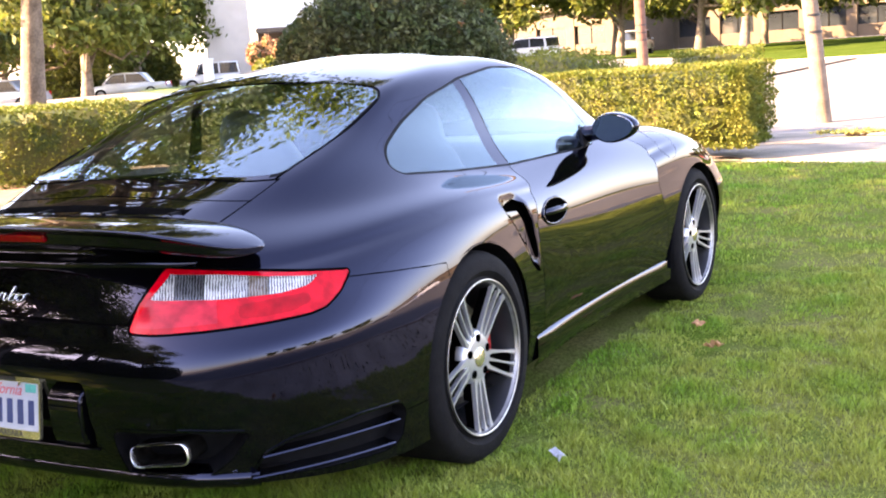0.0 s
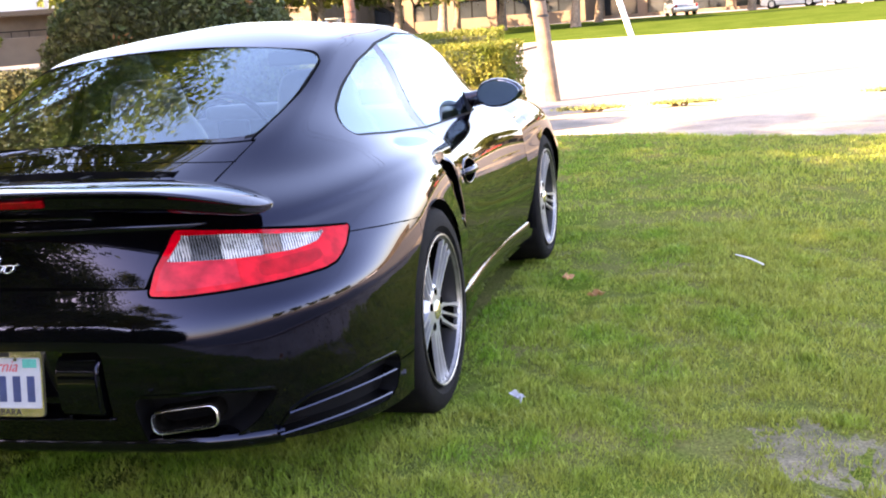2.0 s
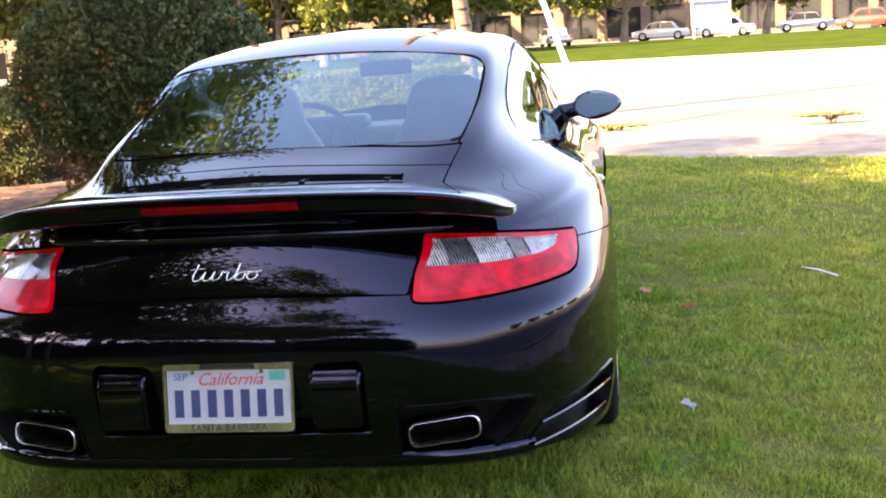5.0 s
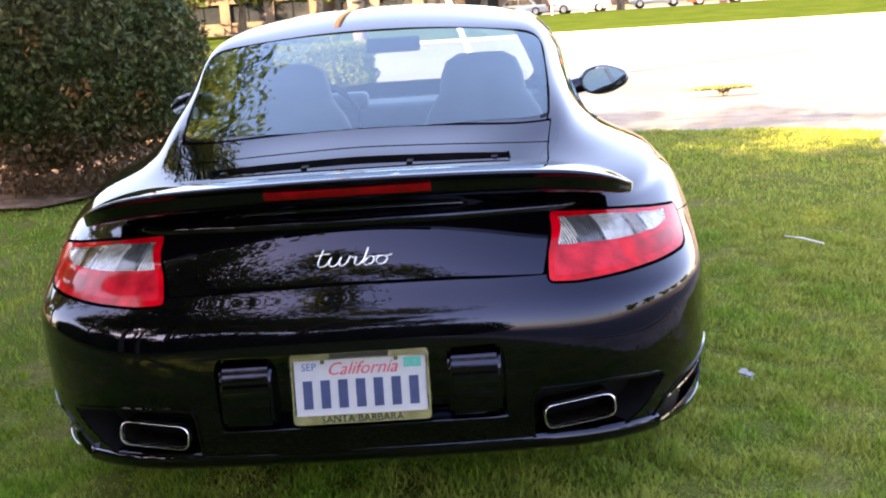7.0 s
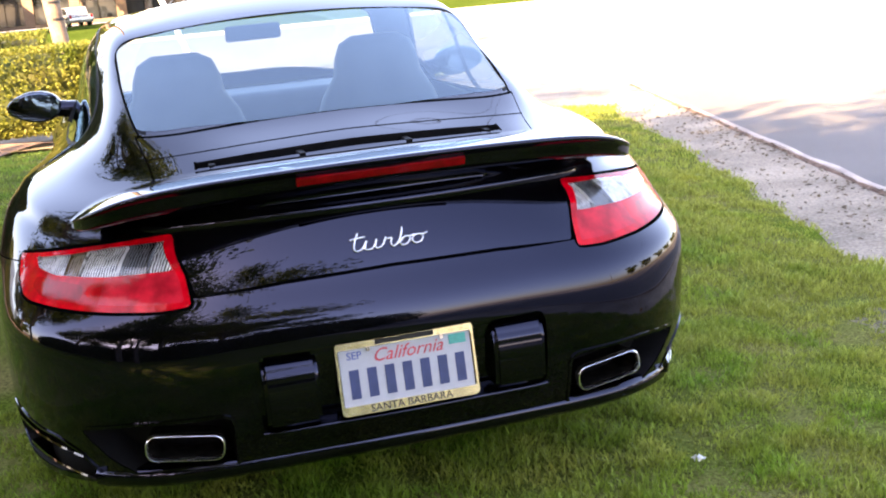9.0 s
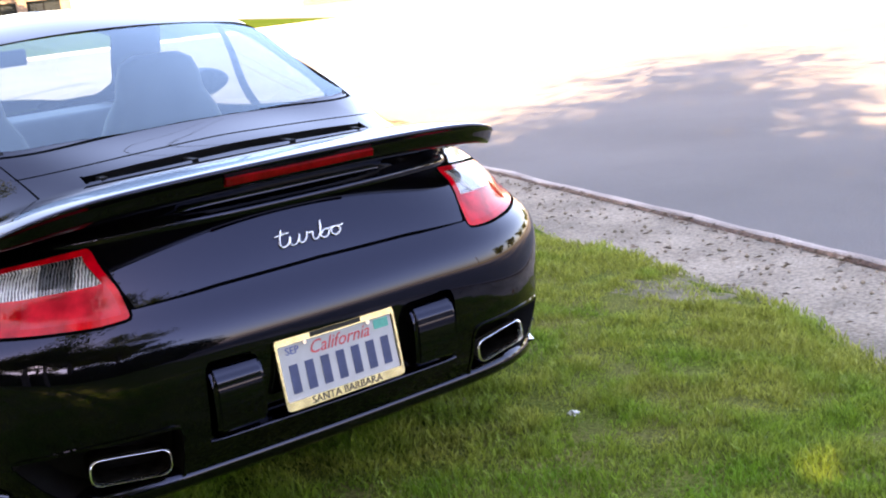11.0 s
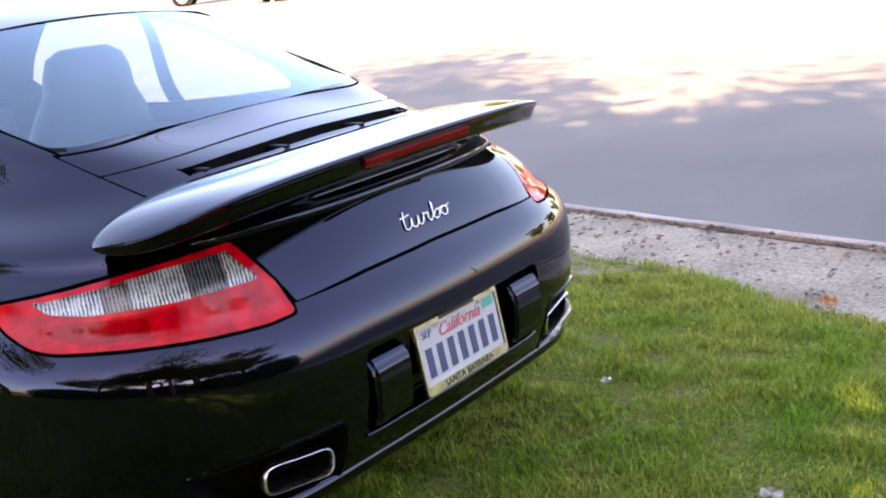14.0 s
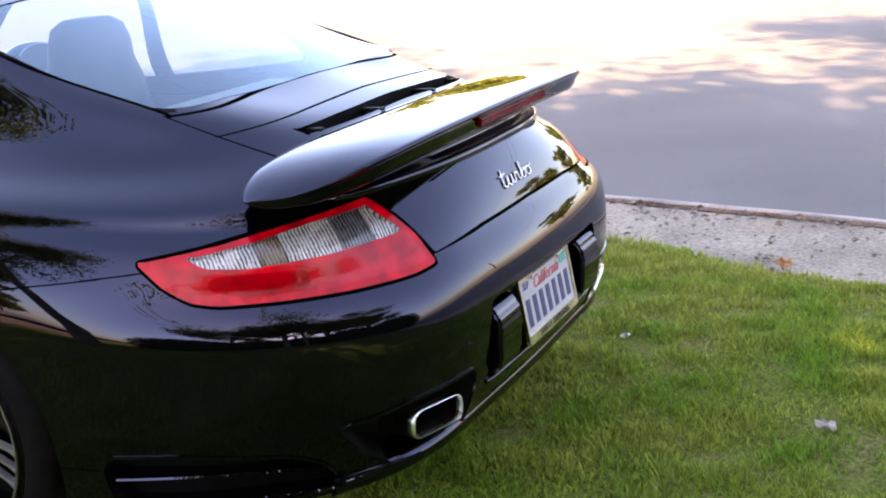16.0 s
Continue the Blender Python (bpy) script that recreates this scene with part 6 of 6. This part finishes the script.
# sign board
board = tagged(new("sign_board"), "white sign board on two posts across the street", "sign")
board.location = (8.0, 82, far_z)
part("panel", box_bm((2.7, .08, 1.9), (0, 0, 1.75), .01), SIGN, board)
for x in (-1.2, 1.2):
    part("post", box_bm((.12, .12, 2.6), (x, .10, 1.25), .01), CAR_WHITE, board)
part("title_bar", box_bm((2.5, .01, .32), (0, -.046, 2.42)), NAVY, board)
for z, w in ((1.95, 1.5), (1.55, 2.0), (1.25, 1.7)):
    part("text_bar", box_bm((w, .01, .10), (0, -.046, z)), ALLOY_DARK, board)


# office building across the street
def building(at, heading, width, depth, height, wall, label, bays, sill=.9, head=2.6, eave=1.2, roof=None):
    b = tagged(new("office_building"), label, "building")
    b.matrix_basis = Matrix.Translation(at) @ Matrix.Rotation(radians(heading), 4, "Z")
    pitch = width / bays
    pier = pitch * .22
    for k in range(bays + 1):
        part("pier", box_bm((pier, .5, height), (-width / 2 + k * pitch, 0, height / 2), .02), wall, b)
    part("plinth", box_bm((width, .38, sill), (0, .02, sill / 2), .02), wall, b)
    part("lintel", box_bm((width, .42, height - head), (0, .02, (height + head) / 2), .02), wall, b)
    for k in range(bays):
        win = new("window")
        win.parent = b
        win.location = (-width / 2 + (k + .5) * pitch, .06, (sill + head) / 2)
        part("pane", box_bm((pitch - pier, .03, head - sill), (0, 0, 0)), DARK_GLASS, win)
        part("window_frame", box_bm((.06, .08, head - sill), (0, -.03, 0)), TRIM, win)
    part("rear_wall", box_bm((width, depth - 1, height), (0, depth / 2 + .5, height / 2)), wall, b)
    part("roof", box_bm((width + 2 * eave, depth + 2 * eave, .5), (0, depth / 2, height + .25), .05), roof or wall, b)
    return b


building((8, 104, far_z), -3, 54, 16, 4.2, BROWN_WALL, "low brown office building with dark windows", 14, .3, 2.9)
building((80, 95, ROAD_Z), -42, 44, 14, 4.5, TAN_WALL, "low tan building down the street", 10, 1.0, 2.6, .8)
building((-22, 100, far_z), -8, 20, 14, 4.0, TAN_WALL, "beige stucco office building behind trees", 5, 1.0, 2.6, .8)
building((-47, 96, far_z), -16, 26, 12, 4.0, TAN_WALL, "beige stucco building behind the parked vans", 6, 1.0, 2.6, .8)
# white building on the parking lot's side
tower = tagged(new("office_building"), "pale stucco building with a tall pylon", "building")
tower.matrix_basis = Matrix.Translation((-45.2, 55, 0)) @ Matrix.Rotation(radians(38), 4, "Z")
part("pylon", box_bm((2.7, 2.2, 16), (0, 0, 8), .06), STUCCO, tower)
part("wall", box_bm((11, 10, 4.4), (7.3, 4, 5.6), .05), CAR_WHITE, tower)
part("ground_floor", box_bm((11, 9, 4.2), (7.3, 4.6, 2.05), .05), BROWN_WALL, tower)
part("fascia", box_bm((11.2, .25, .28), (7.3, -1.08, 3.56), .03), TAN_WALL, tower)
part("low_wall", box_bm((11, .3, 1.7), (7.3, -2.2, 1.30), .04), TAN_WALL, tower)
rail = part("railing", box_bm((11, .05, .06), (7.3, -2.2, 2.50), .01), TRIM, tower, "dark metal railing on the low wall")
for k in range(12):
    part("rail_post", box_bm((.05, .05, .36), (1.9 + .98 * k, -2.2, 2.31), .005), TRIM, rail)
part("window", box_bm((1.4, .05, .22), (5.2, -1.02, 4.55), .02), DARK_GLASS, tower)

# trees across the street and beside the lot
STREET = "leafy street tree with a pale trunk"
for k, (x, y, h, r) in enumerate(((2.0, 86, 10, 5.0), (-8.6, 82, 9.5, 5.0), (-2.8, 97, 10, 5), (-14, 74, 9, 4.5), (-20, 70, 9, 4.6), (-26, 72, 9, 4.5), (13, 92, 9, 4.0), (-33, 58, 9, 4.5), (22, 96, 9, 4.2), (-15, 62, 8.5, 4.0), (-8, 66, 8.5, 4.2), (-31, 84, 9.5, 5.0), (-38, 80, 9.5, 5.0), (-26, 90, 9.5, 5.0), (-44, 78, 10, 5.0), (-20, 86, 9.0, 4.6))):
    tree((x, y, far_z - .1), h, r, 40 + k, 9000, .26, LEAF_FAR, STREET, .30, .20, (0.3, 0), 26, "street trees")
for k, (x, y, h, r) in enumerate(((-49.3, 51.0, 12, 4.6), (-51.0, 44.5, 10, 5.0), (-48, 42, 10, 5.5), (-46, 34, 10, 5.0), (-56, 46, 11, 6), (-60, 50, 12, 6.5), (-35, 33, 9, 4.4))):
    tree((x, y, 0.1), h, r, 60 + k, 15000, .20, LEAF_FAR, "leafy tree beside the parking lot", .30, .14, (0.2, 0.1), 26, "parking lot trees")
# the sunny side of the street to the car's right, unseen, added for gold reflections in the paint
for k, (x, y, h, r) in enumerate(((50, -22, 8.5, 4.4), (54, -10, 9, 4.6), (52, 3, 8.0, 4.2), (56, 14, 9.5, 5.0), (53, 26, 8.5, 4.5), (60, 37, 9.5, 5.0))):
    tree((x, y, ROAD_Z), h, r, 140 + k, 7000, .27, LEAF_HEDGE, "yellow-green tree beyond the street, added for gold reflections", .28, .16, (0.3, 0), 24, "trees beyond the street")
sheet("sunny_verge", DRY_GRASS, [[(47 + d + .1 * y, y, ROAD_Z + h) for d, h in ((0, .01), (.3, .13), (6, .25), (24, .6))] for y in np.linspace(-60, 45, 22)], "dry golden grass verge beyond the street, added for gold reflections", "lawn")
# a near tree trunk at the lot's edge
tree((-9.7, 7.7, 0.0), 6.4, 2.3, 71, 8000, .12, LEAF_FAR, "tree with a smooth grey trunk beside the hedge", .17, .36, (0.3, 0.2), 22)
def lot_height(x):
    return float(np.interp(x, [-42, -36, -31, -10], [.12, .30, .74, -.10]))


sheet("parking_lot", ASPHALT, [[(x, y, lot_height(x)) for x in np.linspace(-90, -7, 40)] for y in np.linspace(13.3, 60, 24)], "sunlit asphalt parking lot", "parking lot")
sheet("lot_lawn", GRASS_LOT, [[(x, 14.2 + .62 * (-9 - x) + d, lot_height(x) + h) for x in np.linspace(-45, -9, 24)] for d, h in ((4, .005), (4.4, .05), (10.5, .06), (11, .005))], "mown green strip along the parking lot", "lawn")
for x, y, z, r, seed in ((-34.9, 44.4, 2.00, .42, 81), (-34.4, 44.9, 2.30, .36, 82), (-33.9, 45.0, 2.05, .36, 83)):
    shrub("flowering_shrub", (x, y, z), (r, r, r * 1.5), 200, .17, LEAF_ORANGE, seed, "loose orange-leaved shrub beside the building", 0.5)
shrub("yellow_shrub", (-33.6, 43.6, 1.15), (.70, .7, .62), 420, .19, LEAF_HEDGE, 84, "yellow-green shrub beside the building", 0.5)
shrub("yellow_shrub", (-33.0, 46.0, 1.9), (.42, .4, .48), 150, .18, LEAF_HEDGE, 85, "small yellow-green shrub by the low wall", 0.5)
for x, y, r, seed in ((-50.5, 53.0, 2.6, 86), (-53.5, 49.5, 3.0, 87)):
    shrub("lot_shrub", (x, y, 1.4), (r, 1.4, 1.9), 4200, .20, LEAF_FAR, seed, "loose green shrub under the trees by the parking lot", 0.0)
marker = tagged(new("marker_post"), "white square marker post beside the parking lot", "post")
marker.location = (-31.0, 36.2, lot_height(-31.0))
part("shaft", box_bm((.34, .30, 1.10), (0, 0, .50), .03), SIGN, marker)
part("cap", box_bm((.40, .36, .06), (0, 0, 1.08), .02), SIGN, marker)
for k, (x, y) in enumerate(((1.0, 12.4), (3.8, 12.6), (-0.2, 12.2))):
    shrub("weed_tuft", (x, y, -.04), (.55, .10, .035), 200, .025, LEAF_DRY, 90 + k, "dry yellow-green weeds at the road edge", -.11)


# ---- grass blades and litter ----
def grass(name, n, x0, x1, y0, y1, tall, wide, seed, label):
    rng = np.random.default_rng(seed)
    x, y = rng.uniform(x0, x1, n), rng.uniform(y0, y1, n)
    edge = np.array([lawn_right(b) for b in y])
    keep = x < edge + .06 - rng.uniform(-.04, .42, n) ** 2
    keep &= ~((np.abs(x) < .7) & (y > -.2) & (y < 2.9))
    x, y = x[keep], y[keep]
    # clumps and bare spots
    q = np.array([noise.noise((a * 1.3, b * 1.3, 5.0)) for a, b in zip(x, y)])
    c = np.array([noise.noise((a * 7, b * 7, 9.0)) for a, b in zip(x, y)])
    bare = np.minimum(np.hypot((x - 2.03) / .24, (y + .15) / .32), np.hypot((x - 1.72) / .10, (y + .22) / .12)) + .9 * c + rng.normal(0, .22, len(x)) < 1
    keep = (rng.random(len(x)) < 0.88 + 0.5 * q + .4 * c) & ~(bare & (rng.random(len(x)) < .72))
    x, y, q, c = x[keep], y[keep], q[keep], c[keep]
    n = len(x)
    z = np.array([lawn_height(a, b) for a, b in zip(x, y)])
    h = tall * (0.75 + 0.45 * q + 0.7 * c) * rng.uniform(.45, 1.25, n)
    a, lean = rng.uniform(0, 6.283, n), h * rng.uniform(.1, .95, n)
    t = rng.uniform(0, 6.283, n)
    w = wide * rng.uniform(.6, 1.3, n)
    base = np.stack([x, y, z - .006], 1)
    side = np.stack([np.cos(t), np.sin(t), np.zeros(n)], 1) * w[:, None] / 2
    mid = base + np.stack([np.cos(a) * lean * .35, np.sin(a) * lean * .35, h * .6], 1)
    tip = base + np.stack([np.cos(a) * lean, np.sin(a) * lean, h], 1)
    v = np.stack([base - side, base + side, mid + side * .8, mid - side * .8, tip], 1).reshape(-1, 3)
    k = 5 * np.arange(n)[:, None]
    f = np.concatenate([k + (0, 1, 2), k + (0, 2, 3), k + (3, 2, 4)])
    return tagged(mesh_object(name, fast_mesh(name, v, f), GRASS), label, "grass", "", "stuff")


grass("grass", 300000, -1.6, 2.6, -2.9, 0.4, .036, .0050, 21, "short green lawn grass with dry blades")
grass("grass", 120000, .75, 4.2, 0.4, 3.2, .038, .0062, 24, "short green lawn grass beside the car's right side")
grass("grass", 90000, -4.0, 4.2, 3.2, 8.4, .040, .0085, 22, "short green lawn grass farther off")
grass("grass", 30000, -5.0, -1.4, -2.5, 3.2, .050, .0075, 23, "short green lawn grass beside the car")


def scrap(name, at, size, mat, seed, label, category):
    """A small crumpled scrap on the grass."""
    bm = bmesh.new()
    bmesh.ops.create_grid(bm, x_segments=5, y_segments=4, size=.5)
    for v in bm.verts:
        v.co = Vector((v.co.x * size[0], v.co.y * size[1], size[2] * noise.noise(v.co * 4 + Vector((seed, 0, 0)))))
    bmesh.ops.solidify(bm, geom=bm.faces[:], thickness=.002)
    ob = tagged(part(name, bm, mat), label, category)
    ob.location = at
    ob.rotation_euler = (0.2, 0.15, seed)
    return ob


DRY_LEAF = material("dry leaf", (0.42, 0.20, 0.09), 0.8, spread=0.3, scale=30)
scrap("paper_scrap", (1.138, .002, .04), (.035, .045, .03), WHITE, 1, "small crumpled white paper scrap on the grass", "litter")
scrap("paper_scrap", (.733, -1.026, .04), (.03, .022, .02), SIGN, 2, "small grey plastic scrap on the grass", "litter")
scrap("dry_leaf", (1.224, 1.361, .045), (.07, .05, .04), DRY_LEAF, 3, "dry orange-brown leaf on the grass", "leaf")
scrap("dry_leaf", (1.865, -1.287, -.06), (.07, .05, .05), DRY_LEAF, 4, "curled brown leaf on the gravel", "leaf")
scrap("dry_leaf", (.29, -1.682, .02), (.05, .03, .02), CONCRETE, 5, "pale curled leaf on the grass", "leaf")
scrap("dry_leaf", (1.05, 1.72, .04), (.05, .04, .03), DRY_LEAF, 6, "dry brown leaf on the grass", "leaf")
stick = tagged(part("stick", tube([(1.80, 2.02, .062), (1.86, 1.91, .068), (1.925, 1.79, .062)], [.003, .0042, .004], 7), SIGN, smooth=60), "pale bleached stick on the grass", "stick")
rng = np.random.default_rng(5)
pebbles = []
for k in range(1900):
    y = rng.uniform(-3, 7.5)
    x = rng.uniform(lawn_right(y) - .1, kerb_x(y) - .03)
    if noise.noise((x * 3.1, y * 3.1, 6.0)) < rng.uniform(-.3, .25):
        continue
    pebbles.append((x, y, VERGE_Z + .012, .003 + .013 * rng.random() ** 2.5))
pv, pf = [], []
for x, y, z, r in pebbles:
    b = len(pv)
    pv += [(x + r * dx, y + r * dy, z + r * dz) for dx, dy, dz in ((1.2, 0, 0), (0, 1, 0), (-1, .2, 0), (.1, -1.1, 0), (0, 0, .7), (0, 0, -.7))]
    pf += [(b + i, b + (i + 1) % 4, b + 4) for i in range(4)] + [(b + (i + 1) % 4, b + i, b + 5) for i in range(4)]
# fallen leaves and twigs along the kerb and on the mulch
lv, lf = [], []
for k in range(1220):
    if k < 900:
        y = rng.uniform(-3, 8)
        x = kerb_x(y) - .03 - abs(rng.normal(0, .12 if k < 420 else .55))
        if x < lawn_right(y):
            continue
        z = VERGE_Z + .012
    else:
        x, y = rng.uniform(-5.5, -2.2), rng.uniform(5.0, 7.6)
        z = lawn_height(x, y) + .055
    a, r = rng.uniform(0, 6.28), rng.uniform(.008, .026)
    ca, sa, w = math.cos(a) * r, math.sin(a) * r, rng.uniform(.25, .6)
    b = len(lv)
    lv += [(x - ca, y - sa, z), (x - sa * w, y + ca * w, z + r * .4), (x + ca, y + sa, z + r * .2), (x + sa * w, y - ca * w, z + r * .5)]
    lf += [(b, b + 1, b + 2), (b, b + 2, b + 3)]
tagged(mesh_object("leaf_litter", fast_mesh("leaf_litter", lv, lf), BARK), "small dry brown leaves and bark bits on the ground", "leaf litter", "", "stuff")
tagged(mesh_object("pebbles", fast_mesh("pebbles", pv, pf), DIRT), "small pale pebbles on the gravel verge", "gravel", "", "stuff")


def bare_soil(cx, cy, rx, ry, seed):
    """A worn spot of dry soil: a low crust whose ragged edge runs out under the blades."""
    rings, n = 9, 48
    verts, faces = [], []
    for i in range(rings + 1):
        for j in range(n):
            a, k = 2 * math.pi * j / n, i / rings
            r = k * (1 + .45 * noise.noise((math.cos(a) * 1.7, math.sin(a) * 1.7, seed)) + .2 * noise.noise((math.cos(a) * 6, math.sin(a) * 6, seed)))
            x, y = cx + rx * r * math.cos(a), cy + ry * r * math.sin(a)
            lump = .006 * noise.noise((x * 18, y * 18, seed)) + .004 * noise.noise((x * 50, y * 50, seed))
            verts.append((x, y, lawn_height(x, y) + .004 + lump - .010 * k ** 2))
    for i in range(rings):
        for j in range(n):
            a, b = i * n + j, i * n + (j + 1) % n
            faces.append((a, a + n, b + n, b))
    return tagged(mesh_object("bare_soil", fast_mesh("bare_soil", verts, faces, True), SOIL), "dry tan soil in a worn patch of lawn", "soil", "", "stuff")


bare_soil(2.03, -.15, .25, .33, 3.0)
